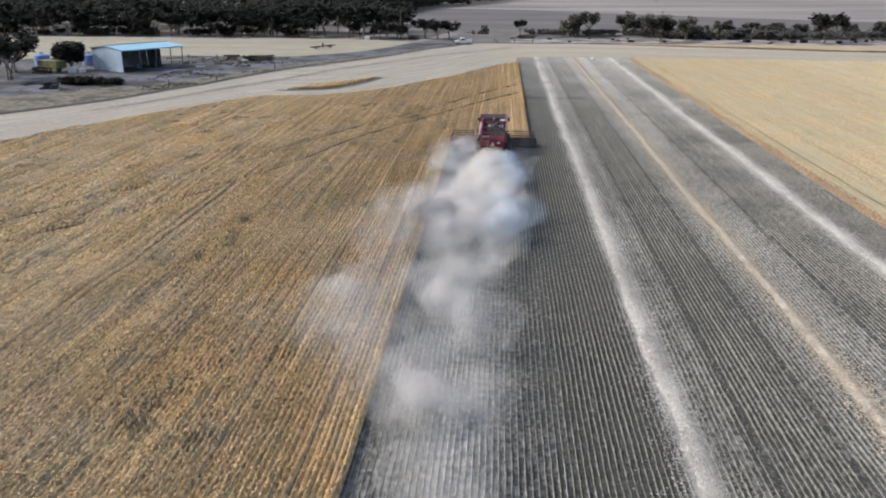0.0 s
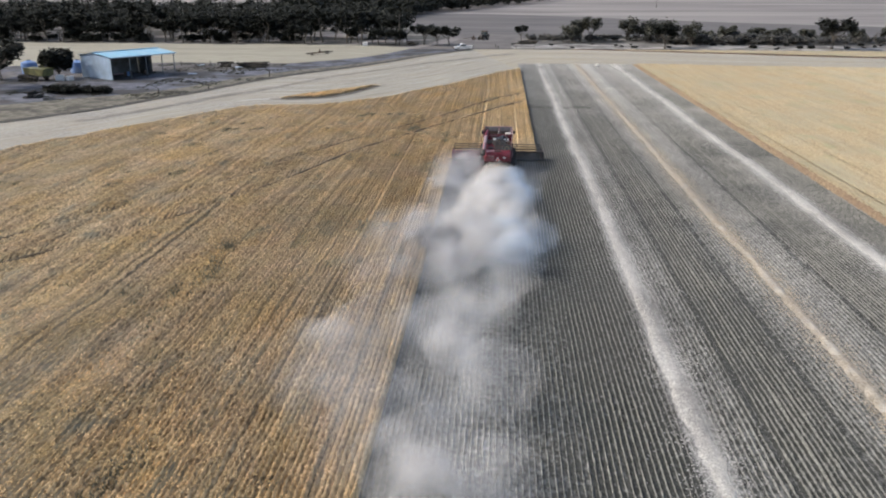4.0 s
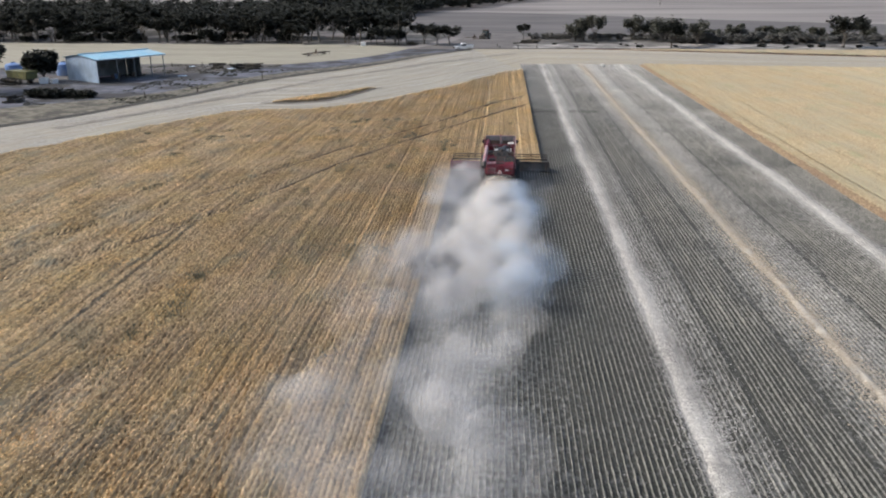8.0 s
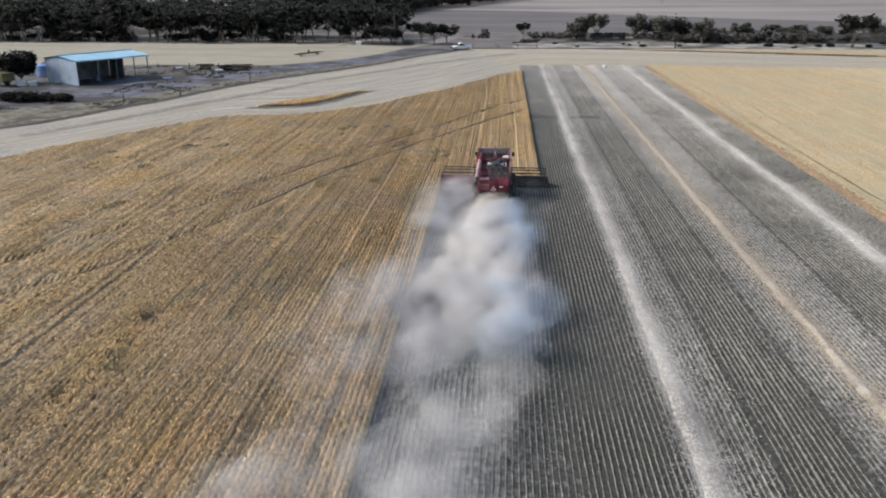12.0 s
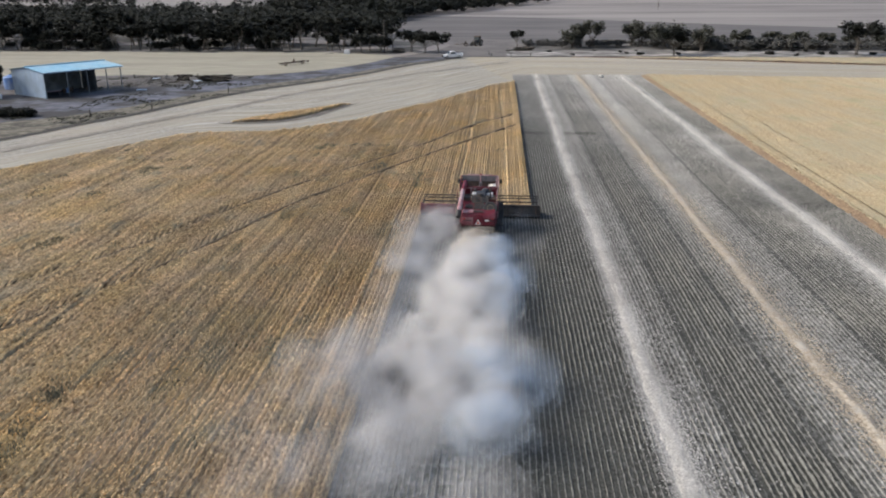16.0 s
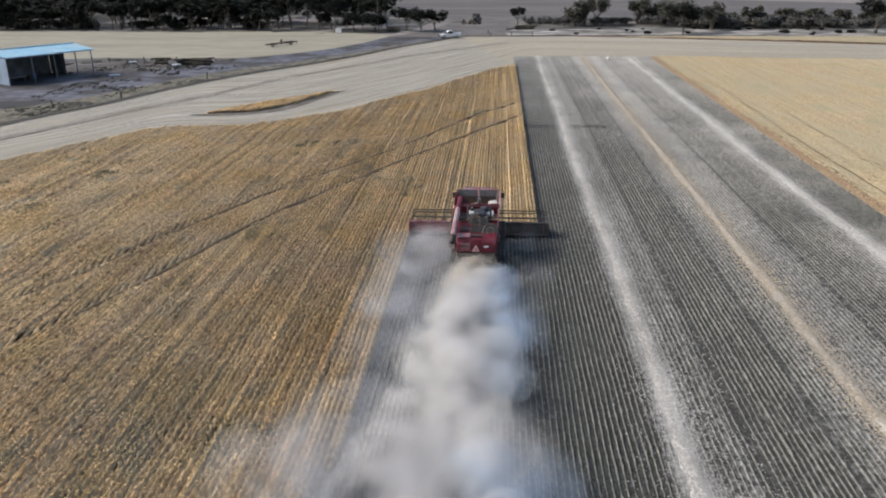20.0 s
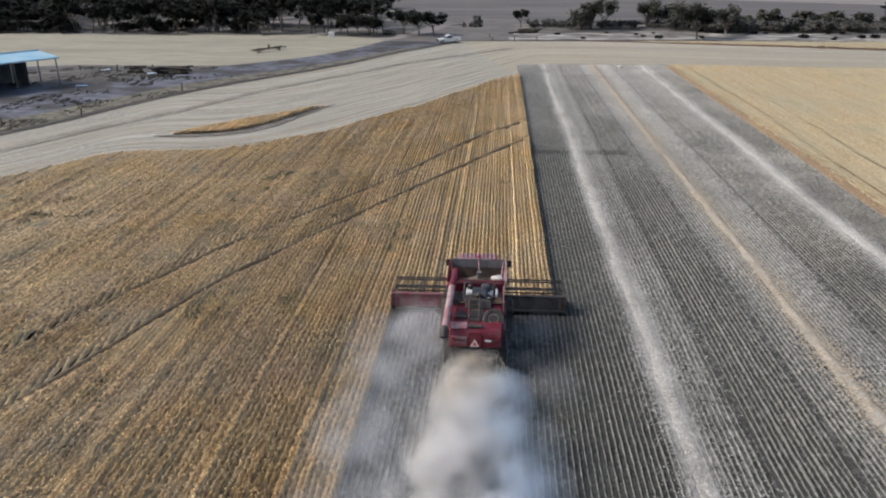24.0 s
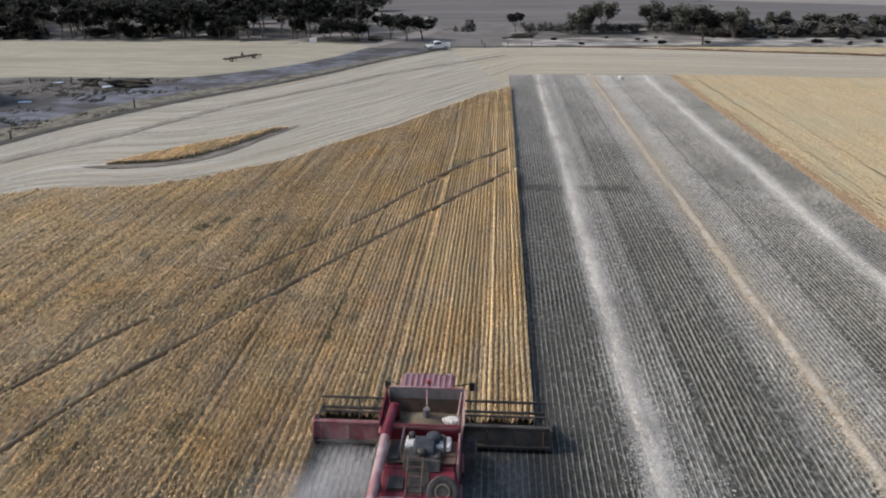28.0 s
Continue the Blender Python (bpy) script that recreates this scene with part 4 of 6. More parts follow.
# ---- dust behind the harvester ----
_ball = bmesh.new()
bmesh.ops.create_icosphere(_ball, subdivisions=3, radius=1.0)
BALL_V = np.array([list(v.co) for v in _ball.verts])
BALL_F = np.array([[v.index for v in f.verts] for f in _ball.faces])
_ball.free()


def dust(name, seed, label, puffs, mat, shells=(0.3, 0.5, 0.68, 0.84, 0.97, 1.1)):
    """puffs: rows of centre and radius; each is a nest of thin uneven shells, so that dust thickens inwards."""
    r = np.random.RandomState(seed)
    vs, fs, at = [], [], 0
    for x, y, z, rad in puffs[:, :4]:
        for k in shells:
            wave = sum(a * np.sin(BALL_V @ (r.randn(3) * f) + r.rand() * 6.28) for a, f in ((0.17, 1.5), (0.09, 2.6), (0.04, 4.0)))
            v = BALL_V * (rad * k * (1 + wave))[:, None] * np.array([1, 1.15, 0.72]) + np.array([x, y, z])
            f = BALL_F[(v[BALL_F][:, :, 2] > 0.1).any(1)]
            vs.append(v)
            fs.append(f + at)
            at += len(v)
    ob = whole(name, arrays_mesh(name, np.vstack(vs), np.vstack(fs)), mat, label, "dust", "stuff")
    ob.data.polygons.foreach_set("use_smooth", np.ones(len(ob.data.polygons), bool))
    return ob


def puff_rows(count, seed, x0, drift, wide0, wide1, y0, y1, r0, r1, z1, thin):
    r = np.random.RandomState(seed)
    u = np.sort(r.rand(count)) ** 1.25
    g = u ** 0.55
    return np.stack([x0 + drift * u + (wide0 + (wide1 - wide0) * g) * (r.rand(count) - 0.5) * 2, y0 + (y1 - y0) * u,
                     0.5 + z1 * u * r.rand(count) + 0.4 * (1 - u), (r0 + (r1 - r0) * g) * (0.6 + 0.7 * r.rand(count)), 1 - thin * u], -1)


dust("dust_plume", 101, "pale billowing dust blown out behind the harvester",
     puff_rows(58, 102, 0.3, -0.6, 0.75, 2.2, HEAD_Y - 7.6, HEAD_Y - 32, 0.85, 1.6, 2.3, 0.3), M_DUST)
dust("dust_plume", 121, "older dust hanging low over the fresh stubble",
     puff_rows(44, 122, -0.3, -0.9, 2.2, 2.5, HEAD_Y - 27, HEAD_Y - 62, 1.3, 1.9, 1.9, 0.3), M_DUST_OLD, (0.35, 0.6, 0.82, 1.0))
# bluer puffs stand for the shaded right edge of the plume
dust("dust_plume", 131, "dust plume edge tinted blue for shade",
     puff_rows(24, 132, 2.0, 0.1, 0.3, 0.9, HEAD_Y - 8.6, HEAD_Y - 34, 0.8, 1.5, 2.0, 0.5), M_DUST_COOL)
r9 = np.random.RandomState(109)
u9 = r9.rand(40000) ** 0.8
stream = np.stack([0.35 + (0.8 + 0.9 * u9) * np.clip(r9.randn(40000), -2, 2) * 0.6, HEAD_Y - 6.3 - 3.0 * u9 + 0.2 * r9.randn(40000), 0.2 + np.abs(1.15 - 1.0 * u9 ** 1.5 + 0.12 * r9.randn(40000))], -1)
whole("straw_stream", triangles("straw_stream", loose(stream, 0.011, 110, 1.4)), M_STREAM, "tan straw thrown out behind the harvester", "straw", "stuff")
dust("straw_dust", 140, "tan dust and straw pouring from the harvester's tail",
     puff_rows(14, 141, 0.35, 0.0, 0.35, 0.9, HEAD_Y - 6.9, HEAD_Y - 9.8, 0.45, 0.75, 0.3, 0.3) * np.array([1, 1, 1.3, 1, 1]), M_DUST_TAN)
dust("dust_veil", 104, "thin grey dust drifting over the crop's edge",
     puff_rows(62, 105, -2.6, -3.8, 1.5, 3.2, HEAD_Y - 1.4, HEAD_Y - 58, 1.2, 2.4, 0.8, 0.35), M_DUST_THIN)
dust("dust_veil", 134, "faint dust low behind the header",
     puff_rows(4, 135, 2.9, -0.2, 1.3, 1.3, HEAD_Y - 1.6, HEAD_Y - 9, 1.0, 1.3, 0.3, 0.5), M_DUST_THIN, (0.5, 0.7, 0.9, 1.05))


# ---- combine harvester ----
def wheel(parent, name, x, y, r, wide, rim_r):
    """A tyre with bar treads and a dished rim, turning on the x axis."""
    s = 1 if x > 0 else -1
    tyre = part(name, lathe([(-wide / 2, rim_r), (-wide / 2, r * 0.86), (-wide * 0.42, r * 0.95), (-wide * 0.3, r * 0.975), (wide * 0.3, r * 0.975),
                             (wide * 0.42, r * 0.95), (wide / 2, r * 0.86), (wide / 2, rim_r), (-wide / 2, rim_r)], (x, y, r), (x + 1, y, r)), M_RUBBER, parent,
                "dusty black lugged tyre")
    bm = bmesh.new()
    for i in range(22):
        a = 2 * math.pi * i / 22
        for side in (-1, 1):
            m = Matrix.Translation((x, y, r)) @ Matrix.Rotation(a + side * 0.07, 4, "X") @ Matrix.Translation((side * wide * 0.22, 0, r * 0.975))
            bmesh.ops.create_cube(bm, size=1, matrix=m @ Matrix.Rotation(side * 0.6, 4, "Z") @ Matrix.Diagonal((wide * 0.46, 0.07 * r, 0.06 * r, 1)))
    part("tread", bm, M_RUBBER, tyre)
    part("rim", lathe([(-wide * 0.25 * s, 0.02), (-wide * 0.25 * s, rim_r * 0.3), (wide * 0.1 * s, rim_r * 0.45), (wide * 0.15 * s, rim_r * 0.8), (wide * 0.46 * s, rim_r * 0.9),
                       (wide * 0.48 * s, rim_r * 1.02)], (x, y, r), (x + 1, y, r), 20), M_RIM, tyre, "cream pressed-steel rim")
    return tyre


def combine_harvester(m):
    c = thing("combine_harvester", m, "old dusty red combine harvester cutting the crop", "combine harvester")
    # chassis and side panels
    part("body", prism([(-0.9, 1.0), (-0.9, 2.6), (-3.1, 2.85), (-4.35, 2.78), (-4.5, 2.5), (-5.4, 2.3), (-5.5, 1.15), (-4.4, 0.95)], -1.22, 1.22, 0.04), M_RED, c,
         "faded red sheet-metal body")
    for x0, x1 in ((-1.34, -1.24), (1.24, 1.34)):
        for y0, y1 in ((-2.3, -1.0), (-3.7, -2.34), (-5.0, -3.74)):
            panel = part("side_panel", prism([(y0, 1.25), (y0, 2.45), (y1, 2.55), (y1, 1.3)], x0, x1, 0.03), M_RED, c, "red access panel")
            part("panel_handle", box((x0 + x1) / 2 - 0.07, (x0 + x1) / 2 + 0.07, (y0 + y1) / 2 - 0.1, (y0 + y1) / 2 + 0.1, 1.72, 1.78, 0.01), M_BLACK, panel)
    part("chassis_rail", box(-0.85, 0.85, -5.2, -0.4, 0.75, 1.05, 0.03), M_BLACK, c)
    part("front_axle", rod((-1.5, -1.5, 0.92), (1.5, -1.5, 0.92), 0.16), M_RED, c)
    part("rear_axle", rod((-1.3, -5.0, 0.62), (1.3, -5.0, 0.62), 0.11), M_RED, c)
    for s in (-1, 1):
        wheel(c, "front_wheel", s * 1.52, -1.5, 0.92, 0.68, 0.45)
        wheel(c, "rear_wheel", s * 1.28, -5.0, 0.62, 0.42, 0.32)
    # cab
    part("cab_frame", box(-0.86, 0.86, -1.38, -0.15, 1.75, 2.05, 0.03), M_RED, c)
    for x in (-0.82, 0.82):
        for y in (-0.2, -1.32):
            part("cab_post", rod((x, y, 2.0), (x * 0.97, y, 3.45), 0.05), M_RED, c)
    part("windscreen", box(-0.78, 0.78, -0.2, -0.17, 2.05, 3.42, 0), M_GLASS, c, "tinted cab glass")
    part("cab_rear_panel", box(-0.78, 0.78, -1.36, -1.33, 2.05, 3.42, 0), M_RED, c)
    for x in (-0.83, 0.83):
        door = part("cab_door", box(x - 0.015, x + 0.015, -1.27, -0.25, 2.05, 3.42, 0), M_GLASS, c, "tinted glass cab door")
        part("door_handle", box(x - 0.04, x + 0.04, -1.2, -1.08, 2.5, 2.56, 0.01), M_BLACK, door)
    part("driver_seat", box(-0.27, 0.27, -1.1, -0.65, 2.05, 2.5, 0.05), M_SEAT, c)
    roof = part("cab_roof", prism([(0.12, 3.5), (0.02, 3.72), (-0.4, 3.82), (-1.0, 3.82), (-1.36, 3.72), (-1.4, 3.46), (0.1, 3.44)], -1.0, 1.0, 0.06), M_RED_DUSTY, c,
                "faded mauve-red ribbed cab roof")
    for i in range(9):
        x = -0.84 + 0.21 * i
        part("roof_rib", prism([(0.03, 3.71), (-0.4, 3.815), (-1.0, 3.815), (-1.36, 3.715), (-1.34, 3.77), (-1.0, 3.865), (-0.4, 3.865), (0.02, 3.76)], x - 0.045, x + 0.045, 0.01),
             M_STRIPE, roof, "pale dusty roof rib")
    part("beacon", lathe([(0, 0.001), (0, 0.07), (0.12, 0.07), (0.16, 0.04), (0.17, 0.001)], (0.05, -0.9, 3.85), (0.05, -0.9, 4.1), 12), M_LAMP, roof, "red beacon lamp")
    for s in (-1, 1):
        part("roof_lamp", box(s * 0.8 - 0.1, s * 0.8 + 0.1, 0.02, 0.16, 3.56, 3.68, 0.02), M_RIM, roof)
        arm = part("mirror_arm", rod((s * 0.95, -0.2, 3.35), (s * 1.62, 0.15, 3.28), 0.022), M_BLACK, c)
        part("mirror", box(s * 1.62 - 0.11, s * 1.62 + 0.11, 0.12, 0.18, 2.95, 3.32, 0.02), M_BLACK, arm)
    part("aerial", rod((0.7, -1.2, 3.8), (0.7, -1.25, 4.7), 0.012, 0.006, 6), M_BLACK, c)
    # grain tank: four sloping walls with an open top
    # Shade inside the open tank is put into the front wall's colour.
    wall = part("tank_front_wall", prism([(-1.42, 2.6), (-1.39, 3.55), (-1.45, 3.55), (-1.48, 2.6)], -1.32, 1.36, 0.01), M_RUST, c, "sheet wall dark with tank shade and grain dust")
    part("tank_extension", prism([(-1.39, 3.55), (-1.36, 3.98), (-1.42, 3.98), (-1.45, 3.55)], -1.34, 1.38, 0.01), M_GREY_PAINT, wall, "dusty grey extension sheet")
    part("tank_rim", rod((-1.34, -1.4, 3.99), (1.38, -1.4, 3.99), 0.03), M_PALE_PAINT, wall)
    part("tank_rear_wall", prism([(-2.95, 2.7), (-3.12, 3.55), (-3.06, 3.55), (-2.89, 2.7)], -1.3, 1.36, 0.01), M_RED, c, "dark red sheet wall")
    part("tank_stripe", prism([(-3.085, 3.36), (-3.115, 3.5), (-3.145, 3.5), (-3.115, 3.36)], -1.2, 1.3, 0.005), M_RED_DUSTY, c, "dusty red rim band")
    for s in (-1, 1):
        xs = s * 1.34
        bm = bmesh.new()
        a = [bm.verts.new(v) for v in ((xs, -1.42, 2.6), (xs, -2.95, 2.7), (xs + s * 0.14, -3.12, 3.58), (xs + s * 0.10, -1.38, 3.96))]
        b = [bm.verts.new((v.co.x - s * 0.05, v.co.y, v.co.z)) for v in a]
        bm.faces.new(a)
        bm.faces.new(b[::-1])
        for i in range(4):
            bm.faces.new((a[i], a[(i + 1) % 4], b[(i + 1) % 4], b[i]))
        bmesh.ops.recalc_face_normals(bm, faces=bm.faces[:])
        part("tank_side_wall", bm, M_PALE_PAINT if s > 0 else M_RED, c, "sloping dust-whitened sheet wall" if s > 0 else "sloping red sheet wall")
    part("tank_brace", rod((0.05, -1.42, 3.9), (0.1, -2.2, 3.3), 0.03), M_PALE_PAINT, c)
    part("tank_brace", rod((1.3, -1.42, 3.85), (1.2, -2.6, 3.45), 0.03), M_PALE_PAINT, c)
    part("loading_auger", rod((0.05, -2.2, 2.9), (0.1, -2.25, 3.65), 0.14, 0.12, 14), M_GREY_PAINT, c)
    bm = bmesh.new()
    bmesh.ops.create_grid(bm, x_segments=18, y_segments=12, size=1, matrix=Matrix.Translation((0, -2.2, 2.95)) @ Matrix.Diagonal((1.28, 0.74, 1, 1)))
    for v in bm.verts:
        v.co.z += 0.42 * math.exp(-((v.co.x / 0.8) ** 2 + ((v.co.y + 2.2) / 0.5) ** 2)) + 0.03 * noise.noise(v.co * 6)
    part("grain", bm, M_GRAIN, c, "heap of harvested grain")
    bm = bmesh.new()
    bmesh.ops.create_icosphere(bm, subdivisions=3, radius=0.2, matrix=Matrix.Translation((1.0, -2.75, 3.52)) @ Matrix.Diagonal((1.5, 0.9, 0.7, 1)))
    for v in bm.verts:
        v.co += 0.09 * noise.noise_vector(v.co * 7)
    part("white_sack", bm, M_BAG, c, "crumpled white sack")
    # engine deck
    part("engine_deck", box(-1.15, 1.25, -4.35, -3.14, 2.86, 2.93, 0.01), M_RUST, c)
    part("deck_side_panel", prism([(-3.14, 2.45), (-3.14, 3.3), (-4.5, 3.0), (-4.5, 2.4)], 1.29, 1.35, 0.01), M_PALE_PAINT, c, "dust-whitened side panel")
    part("air_cleaner_panel", box(-0.5, 1.05, -3.8, -3.2, 2.94, 3.2, 0.05), M_WHITE, c, "pale dusty engine panel")
    part("engine_cover", prism([(-3.3, 2.94), (-3.35, 3.3), (-3.8, 3.42), (-4.1, 3.25), (-4.2, 2.94)], -0.2, 0.55, 0.07), M_BLUE, c, "dark blue engine cover")
    part("air_intake", lathe([(0, 0.001), (0, 0.2), (0.1, 0.24), (0.3, 0.24), (0.36, 0.16), (0.38, 0.001)], (0.45, -3.55, 3.15), (0.45, -3.55, 3.6), 18), M_BLUE, c)
    part("exhaust", rod((0.85, -4.0, 2.9), (0.88, -4.05, 3.75), 0.06, 0.055, 12), M_BLACK, c)
    part("fuel_tank", box(-1.1, -0.62, -4.3, -3.3, 2.5, 3.05, 0.06), M_BLACK, c)
    part("engine_block", prism([(-3.85, 2.93), (-3.85, 3.12), (-4.4, 3.05), (-4.6, 2.7)], -0.5, 0.75, 0.04), M_BLACK, c, "black engine block")
    for k, (x, y, z, s) in enumerate(((-0.3, -3.35, 3.3, 0.12), (0.75, -3.4, 3.28, 0.1), (0.1, -4.15, 3.2, 0.14), (0.65, -4.25, 3.1, 0.1))):
        part("engine_housing", lathe([(0, 0.001), (0, s), (s * 1.5, s), (s * 1.9, s * 0.6), (s * 2, 0.001)], (x, y, z - s), (x, y - 0.1, z + 1), 14), M_BLACK, c)
    for k in range(4):
        part("hose", rod((-0.4 + 0.3 * k, -3.4, 3.2), (-0.15 + 0.28 * k, -4.3, 2.98), 0.03, None, 8), M_BLACK, c)
    part("belt_guard", lathe([(0, 0.001), (0, 0.34), (0.1, 0.36), (0.12, 0.3), (0.12, 0.001)], (1.34, -3.2, 2.1), (1.6, -3.2, 2.1), 24), M_RED_DUSTY, c, "round red belt guard")
    part("belt_guard", lathe([(0, 0.001), (0, 0.24), (0.1, 0.26), (0.12, 0.2), (0.12, 0.001)], (1.34, -4.4, 1.8), (1.6, -4.4, 1.8), 24), M_RED_DUSTY, c, "round red belt guard")
    for y in (-3.25, -3.8, -4.32):
        part("deck_rail_post", rod((-0.58, y, 2.93), (-0.58, y, 3.5), 0.02, None, 8), M_GREY_PAINT, c)
    part("deck_rail", rod((-0.58, -3.25, 3.5), (-0.58, -4.32, 3.5), 0.022, None, 8), M_GREY_PAINT, c)
    # rear: sloping hood, screen, ladder, tail
    hood = part("rear_hood", prism([(-4.42, 1.2), (-4.42, 2.72), (-5.05, 2.52), (-6.0, 2.32), (-6.15, 2.05), (-6.12, 1.45), (-5.6, 1.2)], -1.18, 1.26, 0.05), M_RED, c,
                "red sloping straw hood")
    part("hood_cap", prism([(-5.55, 2.43), (-6.02, 2.335), (-6.04, 2.38), (-5.56, 2.475)], -1.1, -0.35, 0.01), M_PALE_PAINT, hood, "dusty pale sheet")
    part("centre_panel", box(-0.3, 0.34, -6.22, -6.14, 1.5, 2.28, 0.02), M_RED, hood, "bright red centre panel")
    # black block draws the shade of a gap, no slot is cut
    part("hood_gap_dark", box(-0.3, 0.34, -5.98, -5.72, 2.38, 2.45, 0.01), M_BLACK, hood)
    for x0, x1 in ((-1.12, -0.34), (0.38, 1.2)):
        door = part("hood_door", box(x0, x1, -6.2, -6.13, 1.52, 2.05, 0.015), M_RED_DUSTY if x0 < 0 else M_RED, hood)
        part("tail_strip", box(x0 + 0.08, x1 - 0.08, -6.225, -6.2, 1.82, 1.88, 0.004), M_BLACK, door)
    part("tail_lamp", box(-1.05, -0.9, -6.24, -6.2, 1.9, 2.0, 0.01), M_LAMP, hood)
    part("tail_lamp", box(0.98, 1.13, -6.24, -6.2, 1.9, 2.0, 0.01), M_LAMP, hood)
    part("sticker", box(0.5, 0.78, -6.23, -6.205, 1.8, 1.9, 0.004), M_WHITE, hood, "white warning sticker")
    bm = bmesh.new()
    tri = [bm.verts.new(v) for v in ((-0.2, -6.235, 1.55), (0.24, -6.235, 1.55), (0.02, -6.235, 1.93))]
    tri2 = [bm.verts.new((v.co.x, -6.255, v.co.z)) for v in tri]
    bm.faces.new(tri)
    bm.faces.new(tri2[::-1])
    for i in range(3):
        bm.faces.new((tri[i], tri[(i + 1) % 3], tri2[(i + 1) % 3], tri2[i]))
    bmesh.ops.recalc_face_normals(bm, faces=bm.faces[:])
    sign = part("slow_vehicle_sign", bm, M_WHITE, c, "triangular slow-vehicle reflector")
    bm = bmesh.new()
    tri = [bm.verts.new(v) for v in ((-0.11, -6.262, 1.60), (0.15, -6.262, 1.60), (0.02, -6.262, 1.83))]
    bm.faces.new(tri[::-1])
    part("sign_centre", bm, M_ORANGE, sign, "red-orange centre")
    screen = part("rotary_screen", lathe([(0, 0.50), (0.16, 0.50), (0.2, 0.46), (0.2, 0.34)], (0.86, -5.2, 2.45), (0.9, -5.75, 2.85), 28), M_BLACK, c, "round black radiator screen")
    part("screen_mesh", lathe([(0.15, 0.46), (0.17, 0.2), (0.17, 0.001)], (0.86, -5.2, 2.45), (0.9, -5.75, 2.85), 24), M_BLACK, screen)
    part("screen_ring", lathe([(0.18, 0.25), (0.21, 0.25), (0.21, 0.20), (0.18, 0.20)], (0.86, -5.2, 2.45), (0.9, -5.75, 2.85), 24), M_BRASS, screen, "pale metal ring")
    ladder = part("rear_ladder", rod((-0.32, -4.4, 3.2), (-0.32, -5.5, 2.45), 0.025, None, 8), M_RUST, c, "thin dark ladder")
    part("ladder_rail", rod((0.18, -4.4, 3.2), (0.18, -5.5, 2.45), 0.025, None, 8), M_RUST, ladder)
    for i in range(5):
        u = i / 4
        part("rung", rod((-0.32, -4.45 - 1.0 * u, 3.16 - 0.68 * u), (0.18, -4.45 - 1.0 * u, 3.16 - 0.68 * u), 0.02, None, 8), M_RUST, ladder)
    # Solid black blocks paint the recesses' shade; nothing is hollowed out.
    part("rear_recess_dark", box(-0.95, -0.40, -5.3, -4.45, 2.42, 2.62, 0.02), M_BLACK, c)
    part("ladder_recess_dark", prism([(-4.5, 2.68), (-5.35, 2.42), (-5.36, 2.50), (-4.5, 2.74)], -0.28, 0.4, 0.01), M_BLACK, c)
    for s in (-0.55, 0.6):
        spread = part("straw_spreader", lathe([(0, 0.001), (0, 0.42), (0.1, 0.44), (0.12, 0.05)], (s, -6.35, 1.05), (s, -6.4, 1.4), 18), M_BLACK, c, "dark spinning straw spreader")
        part("spreader_shield", prism([(-6.1, 1.25), (-6.45, 1.15), (-6.48, 1.25), (-6.1, 1.4)], s - 0.4, s + 0.4, 0.02), M_BLACK, spread)
    # unloading auger folded along one side
    tube = part("unloading_auger", rod((-1.08, -2.1, 3.62), (-1.18, -3.6, 3.42), 0.17, None, 16), M_RED, c, "red unloading auger tube")
    part("auger_tail", rod((-1.18, -3.6, 3.42), (-1.34, -6.5, 2.62), 0.165, None, 16), M_PALE_PAINT, tube, "dust-whitened auger tube")
    part("auger_spout", lathe([(0, 0.17), (0.1, 0.2), (0.35, 0.2), (0.5, 0.17)], (-1.34, -6.45, 2.62), (-1.38, -6.75, 2.3), 16), M_BLACK, tube, "black rubber spout")
    part("auger_elbow", rod((-1.08, -2.1, 3.64), (-1.05, -1.95, 2.7), 0.18, None, 16), M_RED, tube)
    part("auger_collar", rod((-1.175, -3.55, 3.43), (-1.19, -3.66, 3.40), 0.21, None, 16), M_RED, tube)
    part("second_tube", rod((-1.36, -2.0, 3.5), (-1.42, -3.4, 3.3), 0.07, None, 10), M_RED_DUSTY, tube)
    part("auger_cradle", prism([(-5.3, 2.3), (-5.3, 2.85), (-5.36, 2.85), (-5.36, 2.3)], -1.5, -1.1, 0.01), M_BLACK, tube)
    # side ladder and platform
    plat = part("platform", box(-1.75, -0.9, -1.35, -0.35, 1.85, 1.92, 0.01), M_BLACK, c)
    for i in range(4):
        part("step", box(-1.85, -1.75, -0.85, -0.4, 0.6 + 0.32 * i, 0.64 + 0.32 * i, 0.005), M_BLACK, plat)
    for y in (-1.33, -0.37):
        part("handrail", rod((-1.74, y, 1.9), (-1.74, y, 2.85), 0.02, None, 8), M_RED, plat)
    # feeder house
    part("feeder_house", prism([(0.5, 0.35), (0.5, 1.0), (-1.0, 1.9), (-1.1, 1.15)], -0.55, 0.65, 0.03), M_RED, c, "red feeder house")
    return c


